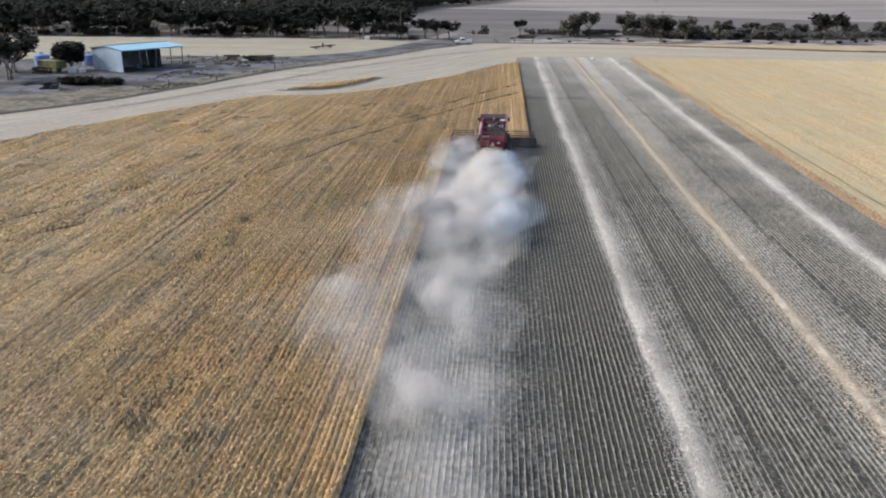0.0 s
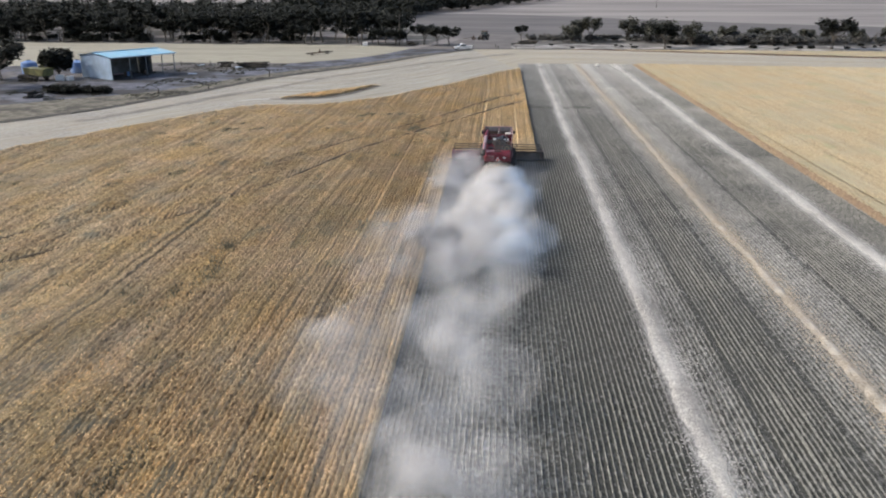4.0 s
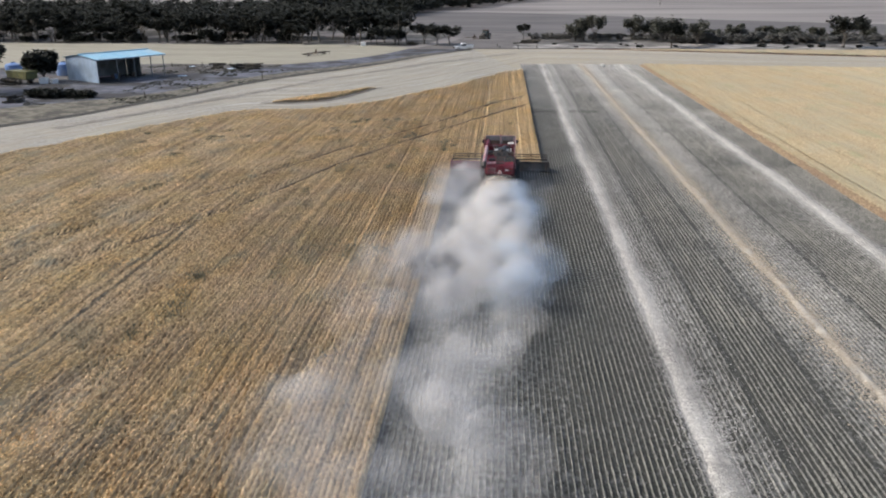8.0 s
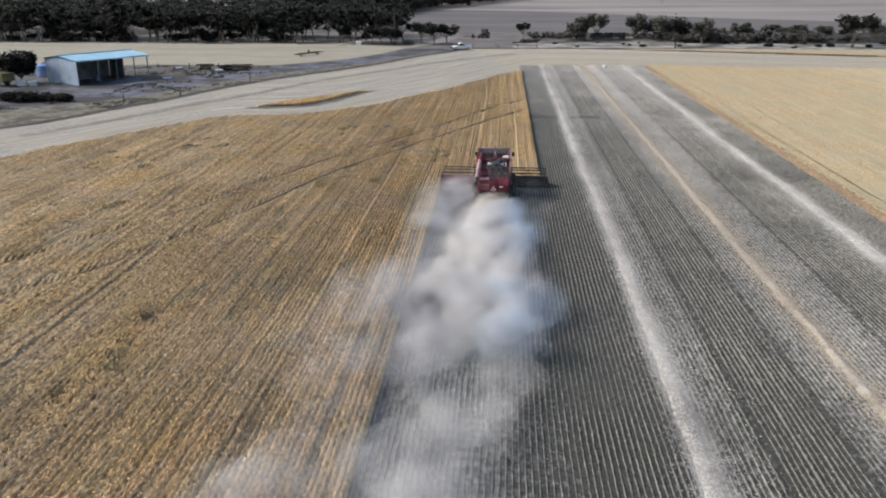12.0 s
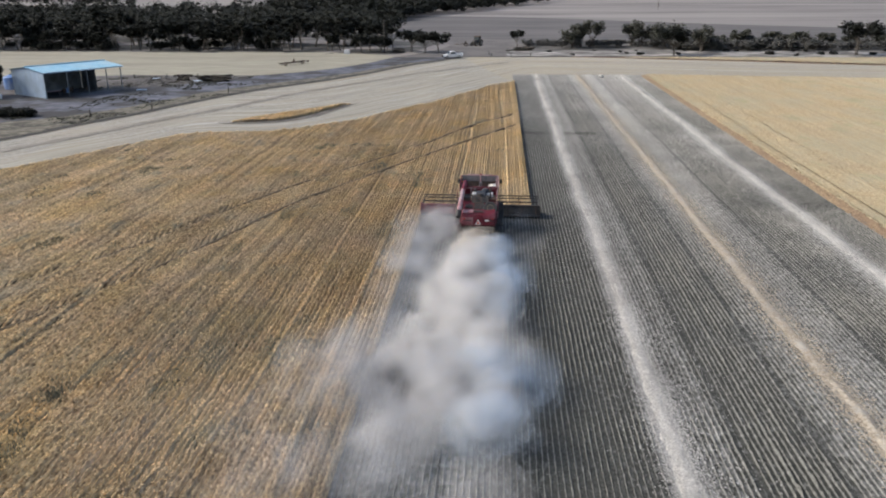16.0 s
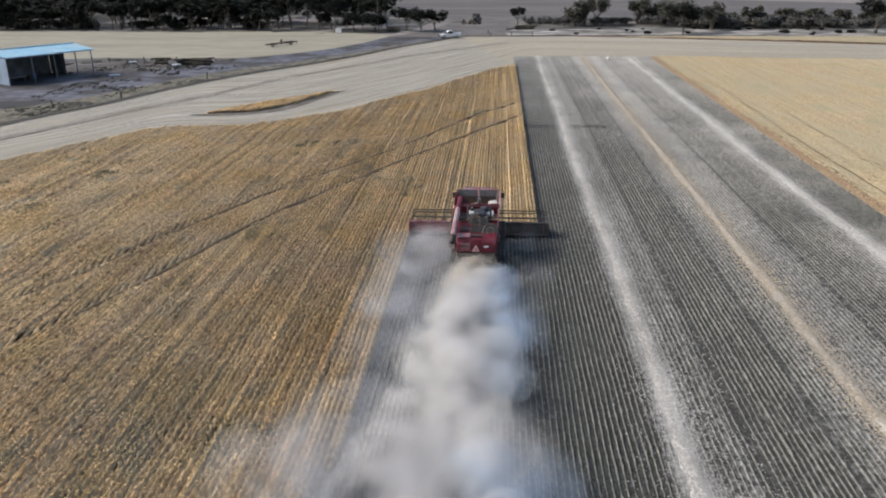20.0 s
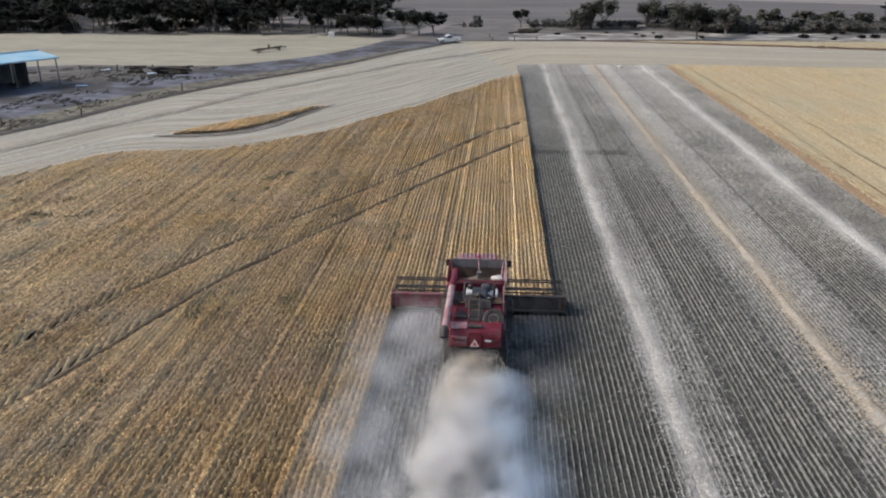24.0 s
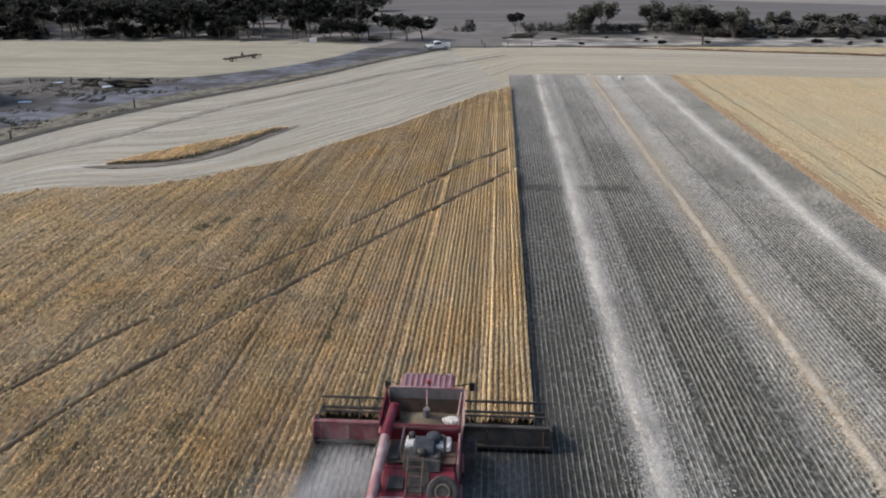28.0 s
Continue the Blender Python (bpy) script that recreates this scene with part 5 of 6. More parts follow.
def cutting_table(m, half=4.75):
    """The wide front with its reel; it rides with the machine as a thing of its own that can be unhitched."""
    c = thing("grain_header", m, "wide harvester header with turning reel and auger", "header")
    # Right-hand sheet, beam and ribs: the body's shade is put into their colour.
    for x0, x1, mat, lab in ((-half, -0.7, M_RED_DUSTY, "dust-covered red back sheet"), (0.8, half, M_BLACK, "back sheet coloured black for shade")):
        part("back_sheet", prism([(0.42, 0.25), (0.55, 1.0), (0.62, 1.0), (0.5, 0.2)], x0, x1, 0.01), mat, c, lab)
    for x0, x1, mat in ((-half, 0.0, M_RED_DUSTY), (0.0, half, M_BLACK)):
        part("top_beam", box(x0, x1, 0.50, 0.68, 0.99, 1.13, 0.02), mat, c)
    part("lower_beam", box(-half, half, 0.30, 0.46, 0.22, 0.36, 0.02), M_BLACK, c)
    for i in range(9):
        x = -half + 0.3 + (2 * half - 0.6) * i / 8
        if abs(x - 0.05) > 0.8:
            part("back_rib", box(x - 0.035, x + 0.035, 0.36, 0.44, 0.3, 1.0, 0.01), M_RED_DUSTY if x < 0 else M_RUST, c)
    part("floor_pan", prism([(0.5, 0.2), (1.0, 0.14), (1.75, 0.16), (1.75, 0.2), (1.0, 0.2), (0.5, 0.26)], -half, half, 0.005), M_BLACK, c)
    part("cutter_bar", box(-half, half, 1.72, 1.84, 0.14, 0.19, 0.005), M_BLACK, c)
    bm = bmesh.new()
    for i in range(110):
        x = -half + 0.04 + (2 * half - 0.08) * i / 109
        rod((x, 1.82, 0.165), (x, 1.96, 0.15), 0.016, 0.004, 5, bm)
    tagged(part("knife_guards", bm, M_BLACK, c), kind="stuff")
    aug = part("table_auger", rod((-half + 0.05, 0.98, 0.52), (half - 0.05, 0.98, 0.52), 0.16, None, 14), M_RUST, c, "dark worn table auger")
    bm = bmesh.new()
    for s in (-1, 1):
        ring = []
        for i in range(101):
            a = i * 2 * math.pi * 8 / 100
            x = s * (half - 0.08 - (half - 0.9) * i / 100)
            d = Vector((0, math.cos(a), math.sin(a) * s))
            ring.append([bm.verts.new(Vector((x + dx, 0.98, 0.52)) + d * r) for r, dx in ((0.15, 0), (0.29, 0), (0.29, 0.012), (0.15, 0.012))])
        for p, q in zip(ring, ring[1:]):
            for k in range(4):
                bm.faces.new((p[k], p[(k + 1) % 4], q[(k + 1) % 4], q[k]))
    bmesh.ops.recalc_face_normals(bm, faces=bm.faces[:])
    part("auger_flighting", bm, M_RUST, aug)
    for s in (-1, 1):
        x = s * half
        # right end black too, as part of that painted shade
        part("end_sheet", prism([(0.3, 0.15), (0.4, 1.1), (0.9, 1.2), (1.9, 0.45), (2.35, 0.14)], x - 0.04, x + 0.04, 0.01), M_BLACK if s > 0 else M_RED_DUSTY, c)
        part("crop_divider", prism([(1.7, 0.12), (1.7, 0.5), (2.6, 0.1)], x - 0.1 + s * 0.05, x + 0.1 + s * 0.05, 0.02), M_RUST, c)
        part("reel_arm", rod((x - s * 0.12, 0.58, 1.1), (x - s * 0.12, 1.6, 1.15), 0.05), M_BLACK, c)
        part("lift_ram", rod((x - s * 0.12, 0.75, 0.6), (x - s * 0.12, 1.15, 1.1), 0.03), M_GREY_PAINT, c)
    reel = part("reel_shaft", rod((-half + 0.1, 1.62, 1.08), (half - 0.1, 1.62, 1.08), 0.06), M_BLACK, c, "black reel shaft")
    for k in range(5):
        a = 2 * math.pi * k / 5 + 0.35
        y, z = 1.62 + 0.52 * math.cos(a), 1.08 + 0.52 * math.sin(a)
        bat = part("reel_bat", rod((-half + 0.15, y, z), (half - 0.15, y, z), 0.045, None, 8), M_BLACK, c, "thin dark reel bat")
        bm = bmesh.new()
        for i in range(62):
            x = -half + 0.2 + (2 * half - 0.4) * i / 61
            rod((x, y, z), (x, y - 0.04, z - 0.2), 0.008, 0.004, 4, bm, False)
        tagged(part("tines", bm, M_BLACK, bat), kind="stuff")
    for x in np.linspace(-half + 0.15, half - 0.15, 7):
        bm = None
        for k in range(5):
            a = 2 * math.pi * k / 5 + 0.35
            bm = rod((x, 1.62, 1.08), (x, 1.62 + 0.52 * math.cos(a), 1.08 + 0.52 * math.sin(a)), 0.022, None, 6, bm)
        part("reel_spider", bm, M_BLACK, reel)
    return c


MACHINE = pose(0.3, HEAD_Y, 0.02)
combine_harvester(MACHINE)
cutting_table(MACHINE)


# ---- trees ----
def limb(bm, p, q, r0, r1, n=5):
    rod(p, q, r0, r1, n, bm, False)


def tree(seed, height, spread, bare=0.35, leaves=1500, size=0.30, flat=0.55, mat=None, label="dark grey-green gum tree with pale limbs", stems=1, category="tree"):
    """A leaning, forking trunk with leaf clumps at the ends of its limbs."""
    r = random.Random(seed)
    t = thing("tree", Matrix.Identity(4), label, category)
    bm = bmesh.new()
    ends = []
    for s in range(stems):
        base = Vector((r.uniform(-0.3, 0.3) * (stems > 1), r.uniform(-0.3, 0.3) * (stems > 1), -0.1))
        lean = Vector((r.uniform(-0.25, 0.25), r.uniform(-0.25, 0.25), 1)) * (height * bare)
        fork = base + lean
        r0 = 0.028 * height / math.sqrt(stems)
        mid = base + lean * 0.5 + Vector((r.uniform(-0.15, 0.15), r.uniform(-0.15, 0.15), 0))
        limb(bm, base, mid, r0, r0 * 0.82, 8)
        limb(bm, mid, fork, r0 * 0.82, r0 * 0.7, 8)
        for i in range(r.randint(4, 6)):
            a = 2 * math.pi * (i + r.random() * 0.7) / 5
            reach = spread * r.uniform(0.45, 0.8)
            knee = fork + Vector((math.cos(a) * reach * 0.5, math.sin(a) * reach * 0.5, height * r.uniform(0.12, 0.25)))
            limb(bm, fork, knee, r0 * 0.5, r0 * 0.3, 4)
            for k in range(r.randint(2, 4)):
                b = a + r.uniform(-0.8, 0.8)
                tip = knee + Vector((math.cos(b) * reach * r.uniform(0.2, 0.7), math.sin(b) * reach * r.uniform(0.2, 0.7), height * r.uniform(0.05, 0.33)))
                tip.z = min(tip.z, height * r.uniform(0.88, 1.0))
                limb(bm, knee, tip, r0 * 0.28, r0 * 0.08, 3)
                ends.append(tip)
    part("trunk", bm, M_BARK, t, "pale rough bark trunk with forking limbs")
    rs = np.random.RandomState(seed)
    e = np.array([list(p) for p in ends])
    pick = rs.randint(0, len(e), leaves)
    clump = spread * (0.20 + 0.16 * rs.rand(len(e)))[pick]
    d = rs.randn(leaves, 3)
    d /= np.linalg.norm(d, axis=1)[:, None]
    d *= (rs.rand(leaves) ** 0.45)[:, None] * clump[:, None]
    d[:, 2] *= flat
    p = e[pick] + d
    v = loose(p, size, seed + 1, 1.5)
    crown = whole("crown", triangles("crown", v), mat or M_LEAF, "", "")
    crown.parent = t
    return t


GUMS = [tree(11, 8.5, 3.2, 0.38), tree(12, 7.5, 3.6, 0.32), tree(13, 9.5, 3.0, 0.42), tree(14, 6.5, 3.4, 0.28, stems=2), tree(15, 8.0, 2.6, 0.35),
        tree(16, 7.0, 3.0, 0.30, stems=2)]
ROUND = [tree(21, 5.2, 2.3, 0.24, 1700, 0.26, 0.8, label="rounded dark tree with a dense crown"), tree(22, 6.0, 2.6, 0.3, 1700, 0.26, 0.75, label="rounded dark tree with a dense crown")]
SPREAD = [tree(41, 6.6, 4.2, 0.33, 2300, 0.28, 0.5, stems=3, label="wide spreading tree with bare forked stems")]
SCRUB = [tree(51, 3.6, 2.2, 0.15, 1200, 0.24, 0.75, M_LEAF_DRY, "dry grey roadside scrub bush", 3, "bush"), tree(52, 2.8, 2.0, 0.12, 1100, 0.22, 0.7, M_LEAF_DRY, "dry grey roadside scrub bush", 3, "bush")]
LOW = [tree(61, 1.1, 1.1, 0.1, 700, 0.15, 0.8, None, "low dark saltbush on dry ground", 4, "bush"), tree(62, 0.9, 0.9, 0.1, 600, 0.14, 0.8, None, "low dark saltbush on dry ground", 4, "bush")]
DENSE = [tree(74, 5.2, 2.5, 0.18, 6500, 0.26, 1.25, label="large dense dark-green tree in the farmyard", stems=6)]
UNDER = [tree(53, 3.4, 2.4, 0.12, 1300, 0.26, 0.75, None, "dark understorey bush below gums", 3, "bush")]
BELT = [tree(k, h, s, b, 1300, 0.27, 0.9, M_LEAF_BELT, "grey-green roadside gum tree", n) for k, h, s, b, n in ((54, 8.4, 3.3, 0.2, 3), (55, 7.6, 3.0, 0.14, 3), (57, 6.4, 3.4, 0.12, 4))]
BELT_ROUND = [tree(k, h, s, 0.16, 1500, 0.26, 0.85, M_LEAF_BELT, "rounded grey-green roadside tree", 2) for k, h, s in ((56, 5.0, 2.6), (58, 4.2, 2.9))]
used_first = set()


def plant(kinds, x, y, scale=1.0, r=random, group=""):
    src = r.choice(kinds)
    m = pose(x, y, float(rise(x, y)) if y < 200 else 0, 0, 0, r.uniform(0, 360)) @ Matrix.Diagonal((scale * r.uniform(0.92, 1.1), scale * r.uniform(0.92, 1.1), scale, 1))
    if src.name in used_first:
        ob = copy_thing(src, Matrix.Identity(4))
    else:
        used_first.add(src.name)
        ob = src
    ob.matrix_world = m
    if group:
        ob["group"] = group
    return ob


rt = random.Random(5)
# the wood behind the pale paddock: a close front row, then scattered depth
for i in range(62):
    x = -172 + i * 2.35 + rt.uniform(-1.2, 1.2)
    if x > -66 and rt.random() < 0.4:
        continue
    plant(GUMS if rt.random() < 0.7 else ROUND, x, 244.5 + rt.uniform(-2.0, 4.5) - 5 * max(0, (x + 50) / 30), rt.uniform(0.7, 1.1), rt, "trees along the wood's edge")
for i in range(85):
    y = 250 + 22 * rt.random() ** 1.2
    x = rt.uniform(-215, -30 + (y - 251) * 0.1)
    plant(GUMS, x, y, rt.uniform(0.8, 1.25), rt, "trees in the wood")
for i in range(40):
    plant(UNDER, rt.uniform(-165, -62), rt.uniform(242, 254), rt.uniform(0.6, 1.1), rt, "bushes under the wood")
# beside the gateway
for x, y, s in ((-18.6, 239.5, 0.92), (-15.2, 241.5, 0.86), (-22.8, 243, 0.95)):
    plant(SPREAD, x, y, s, rt, "trees at the gateway")
for x, y, s in ((-31, 238.5, 0.85), (-36, 240, 0.9), (-28, 244, 0.95), (-41, 239, 0.8)):
    plant(GUMS, x, y, s, rt, "trees at the gateway")
# the roadside belt across the field's end
plant(ROUND, 6.6, 260, 0.92, rt)
for x, y, s in ((22.4, 257, 1.12), (25.2, 259.5, 1.02), (28.2, 257.6, 1.16), (41, 266, 1.28), (44.2, 267, 1.12), (48, 267.5, 1.05), (56.5, 246, 1.2), (52.6, 262, 1.0)):
    plant(BELT, x, y, s, rt, "trees in the roadside belt")
plant(BELT, 49.6, 258, 1.5, rt)
plant(SPREAD, 46.6, 233.5, 1.12, rt)
plant(SPREAD, 93.4, 236, 1.36, rt)
for x, y, s in ((64, 258, 1.05), (70.5, 260, 1.3), (80, 262, 1.15), (84, 259, 0.95), (88.2, 262, 1.25), (96, 263, 1.05), (102, 262, 0.9), (112, 264, 1.1), (121, 262, 1.25)):
    plant(BELT_ROUND, x, y, s, rt, "trees in the roadside belt")
for i in range(52):
    plant(SCRUB, rt.uniform(50, 92), 252 + rt.uniform(-4, 12), rt.uniform(0.7, 1.25), rt, "scrub in the roadside belt")
for i in range(22):
    plant(SCRUB, rt.uniform(8, 50), 259 + rt.uniform(-2, 10), rt.uniform(0.45, 0.8), rt, "scrub in the roadside belt")
for i in range(16):
    plant(SCRUB, rt.uniform(92, 130), 256 + rt.uniform(-4, 10), rt.uniform(0.4, 0.8), rt, "scrub in the roadside belt")
for i in range(26):
    plant(LOW, rt.uniform(12, 122), rt.uniform(232, 248), rt.uniform(0.4, 0.9), rt, "saltbushes on the sandy strip")
for x in (72, 85, 88, 98):
    plant(LOW, x, 236.5, 1.1, rt, "saltbushes on the sandy strip")
# round the farmyard
plant(SPREAD, -87.8, 135.2, 1.38, rt)
plant(ROUND, -93.0, 138.0, 0.9, rt)
plant(SPREAD, -93.5, 146.0, 0.8, rt)
plant(ROUND, -98.0, 150.0, 0.95, rt)
plant(DENSE, -84.2, 149.6, 1.28, rt)
for i in range(9):
    plant(LOW, -74.2 + 1.08 * i, 129.7 + 0.15 * i + rt.uniform(-0.5, 0.5), rt.uniform(1.3, 1.8), rt, "dark hedge of low bushes")


def far_wood(name, x_of, y_range, count, seed, label, tall=8.0, leaf=0.8, per=70, mat=None):
    """Distant tree crowns as clumps of leaves on the ground."""
    r = np.random.RandomState(seed)
    y = y_range[0] + (y_range[1] - y_range[0]) * r.rand(count)
    lo, hi = x_of(y)
    x = lo + (hi - lo) * r.rand(count)
    h = tall * (0.6 + 0.6 * r.rand(count))
    w = h * (0.32 + 0.2 * r.rand(count))
    d = r.randn(count, per, 3)
    d /= np.linalg.norm(d, axis=2)[..., None]
    d *= r.rand(count, per, 1) ** 0.4
    p = np.stack([x, y, h * 0.6], -1)[:, None, :] + d * np.stack([w, w, h * 0.45], -1)[:, None, :]
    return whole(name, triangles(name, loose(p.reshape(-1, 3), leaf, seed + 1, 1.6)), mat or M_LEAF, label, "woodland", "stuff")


far_wood("low_scrub", lambda y: (50 + 0 * y, 100 + (y - 250) * 2), (251, 268), 230, 69, "low tangled grey scrub between roadside trees", 2.3, 0.24, 110, M_LEAF_DRY)
far_wood("low_scrub", lambda y: (8 + 0 * y, 52 + 0 * y), (259, 272), 120, 68, "low tangled grey scrub between roadside trees", 1.5, 0.22, 90, M_LEAF_DRY)
far_wood("deep_wood", lambda y: (-0.95 * y + 10, -40 + (y - 262) * 0.06), (262, 345), 340, 70, "dark crowded gum crowns deep in the wood", 8.0, 0.5, 160)
far_wood("far_wood", lambda y: (-0.95 * y + 20, -62 + (y - 330) * 0.16), (330, 520), 620, 71, "dark mass of distant gum woodland")
far_wood("distant_wood", lambda y: (-0.25 * y - 10, -60 + (y - 400) * 0.27), (430, 840), 1300, 72, "dark woodland spur on the far slope", 9.0, 1.1, 60)
far_wood("skyline_wood", lambda y: (-0.95 * y, -0.45 * y), (700, 900), 260, 73, "scattered dark trees far beyond the wood", 10.0, 1.3, 50)


# ---- farm shed ----
def farm_shed():
    m = Matrix.Translation((-72.7, 147.9, 0.10)) @ Matrix.Rotation(math.atan2(0.86, 0.51), 4, "Z")
    c = thing("farm_shed", m, "open-fronted farm shed with pale blue roof and zinc end wall", "shed")
    L, W, E, R = 14.0, 10.0, 4.25, 4.8           # along x, across y, eaves, ridge
    def corrugated(corners, n, depth, flip=1):
        """A ribbed sheet between two pairs of corners, ribs running from the first pair to the second."""
        a, b, d, e = [Vector(v) for v in corners]
        nrm = (b - a).cross(d - a).normalized() * depth * flip
        bm = bmesh.new()
        prev = None
        for i in range(n + 1):
            u = i / n
            off = nrm * (0.5 + 0.5 * (-1) ** i)
            lo, hi = a.lerp(b, u), d.lerp(e, u)
            cur = [bm.verts.new(lo + off), bm.verts.new(hi + off), bm.verts.new(hi - nrm * 0.7), bm.verts.new(lo - nrm * 0.7)]
            if prev:
                for k in range(4):
                    bm.faces.new((prev[k], cur[k], cur[(k + 1) % 4], prev[(k + 1) % 4]))
            prev = cur
        bmesh.ops.recalc_face_normals(bm, faces=bm.faces[:])
        return bm
    part("gable_wall", corrugated([(0, 0, 0), (0, W / 2, 0), (0, 0, E), (0, W / 2, R)], 36, 0.04, -1), M_ZINC, c, "bluish-white zinc sheet wall")
    part("gable_wall", corrugated([(0, W / 2, 0), (0, W, 0), (0, W / 2, R), (0, W, E)], 36, 0.04, -1), M_ZINC, c, "bluish-white zinc sheet wall")
    part("back_wall", corrugated([(0.06, 8.2, 0), (11.2, 8.2, 0), (0.06, 8.2, E + 0.1), (11.2, 8.2, E + 0.1)], 60, 0.04), M_DARKSHEET, c, "dull grey-blue back wall")
    part("inner_wall", corrugated([(11.3, 3.6, 0), (11.3, 8.2, 0), (11.3, 3.6, E), (11.3, 8.2, E)], 30, 0.04), M_DARKSHEET, c, "dull grey partition sheet")
    roof = part("roof", corrugated([(-0.3, -0.5, E - 0.02), (L + 0.3, -0.5, E - 0.02), (-0.3, W / 2, R + 0.05), (L + 0.3, W / 2, R + 0.05)], 90, 0.05), M_ROOF_BLUE, c,
                "pale blue ribbed roof sheet")
    part("roof_slope", corrugated([(-0.3, W + 0.4, E - 0.02), (L + 0.3, W + 0.4, E - 0.02), (-0.3, W / 2, R + 0.05), (L + 0.3, W / 2, R + 0.05)], 90, 0.05, -1), M_ROOF_BLUE, roof)
    part("ridge_cap", rod((-0.35, W / 2, R + 0.1), (L + 0.35, W / 2, R + 0.1), 0.14, None, 8), M_ROOF_BLUE, roof)
    part("gutter", box(-0.3, L + 0.3, -0.66, -0.52, E - 0.2, E - 0.08, 0.02), M_ZINC, roof)
    for x in (0.1, 4.0, 7.6, 11.2, L):
        for y in (0.0, W):
            part("post", rod((x, y, -0.2), (x, y, E - 0.05), 0.09, None, 8), M_DARKSHEET, c)
        truss = part("truss", box(x - 0.05, x + 0.05, 0, W, E - 0.28, E - 0.12, 0.01), M_DARKSHEET, c)
        for y in (1.8, 3.4, W / 2, 6.6, 8.2):
            part("strut", rod((x, y, E - 0.2), (x, y, E - 0.05 + (R - E) * (1 - abs(y - W / 2) / (W / 2))), 0.04, None, 6), M_DARKSHEET, truss)
    return m


SHED = farm_shed()


def at_shed(x, y):
    return SHED @ pose(x, y, 0)


def bench(m):
    c = thing("workbench", m, "pale workbench under the shed's roof", "bench")
    part("top", box(-1.4, 1.4, -0.4, 0.4, 0.82, 0.9, 0.02), M_PALE_PAINT, c)
    for x in (-1.25, 1.25):
        for y in (-0.3, 0.3):
            part("leg", box(x - 0.05, x + 0.05, y - 0.05, y + 0.05, 0, 0.82, 0.01), M_TIMBER, c)


bench(at_shed(2.2, 2.0))


def drum(m, mat, label):
    c = thing("oil_drum", m, label, "drum", "drums in the shed")
    part("shell", lathe([(0, 0.001), (0, 0.29), (0.28, 0.29), (0.3, 0.305), (0.32, 0.29), (0.58, 0.29), (0.6, 0.305), (0.62, 0.29), (0.88, 0.29), (0.88, 0.27), (0.86, 0.001)],
                        (0, 0, 0), (0, 0, 1), 18), mat, c)


for x, y, mt in ((5.4, 4.0, M_RUST), (6.2, 4.3, M_BLUE_TARP), (7.4, 5.2, M_RUST), (9.8, 4.0, M_RUST)):
    drum(at_shed(x, y), mt, "rusty steel drum on the shed floor" if mt is M_RUST else "blue steel drum on the shed floor")


def field_bin(m):
    """A yellow-green grain bin on wheels."""
    c = thing("grain_trailer", m, "yellow-green grain trailer parked beside a tree", "trailer")
    part("bin", prism([(-2.4, 1.0), (-2.7, 2.3), (2.7, 2.3), (2.4, 1.0)], -1.2, 1.2, 0.05), M_YELLOW, c)
    part("rim", box(-1.28, 1.28, -2.78, 2.78, 2.28, 2.4, 0.03), M_YELLOW, c)
    part("chassis", box(-0.6, 0.6, -2.6, 3.4, 0.8, 1.0, 0.03), M_BLACK, c)
    part("drawbar", rod((0, 3.3, 0.9), (0, 4.5, 0.6), 0.07), M_BLACK, c)
    for s in (-1, 1):
        wheel(c, "wheel", s * 1.1, -0.4, 0.6, 0.4, 0.3)
    part("auger_tube", rod((1.4, -2.2, 1.2), (1.5, 1.8, 3.3), 0.14), M_YELLOW, c)


field_bin(pose(-86.3, 146.6, float(rise(-86.3, 146.6)) - 0.02, 0, 0, 70))


def water_tank(m):
    c = thing("water_tank", m, "bright blue tank standing behind the shed", "tank")
    part("shell", lathe([(0, 0.001), (0, 1.5), (2.1, 1.5), (2.2, 1.42), (2.55, 0.4), (2.6, 0.001)], (0, 0, 0), (0, 0, 1), 28), M_BLUE_TARP, c)
    for z in (0.5, 1.0, 1.5):
        part("band", lathe([(z, 1.5), (z + 0.02, 1.54), (z + 0.08, 1.54), (z + 0.1, 1.5)], (0, 0, 0), (0, 0, 1), 28), M_BLUE_TARP, c)
    part("lid", rod((0, 0, 2.55), (0, 0, 2.68), 0.4, None, 16), M_BLACK, c)


water_tank(pose(-86.0, 160.2, 0.11))
water_tank(pose(-95.4, 158.6, 0.11))


def crate(m, mat, label, name="crate", s=1.0):
    c = thing(name, m, label, name)
    part("box", box(-0.6 * s, 0.6 * s, -0.5 * s, 0.5 * s, 0, 0.9 * s, 0.04), mat, c)
    for z in (0.2, 0.5, 0.75):
        part("slat", box(-0.63 * s, 0.63 * s, -0.53 * s, 0.53 * s, z * s, (z + 0.1) * s, 0.01), mat, c)


crate(pose(-82.5, 147.0, 0.11, 0, 0, 20), M_WHITE, "small white crate on the gravel", s=1.2)
crate(pose(-80.8, 147.3, 0.11, 0, 0, 55), M_WHITE, "small white crate on the gravel", s=0.9)
crate(pose(-39.6, 236.0, 0, 0, 0, 10), M_WHITE, "white cabinet at the wood's edge", "cabinet", 1.2)


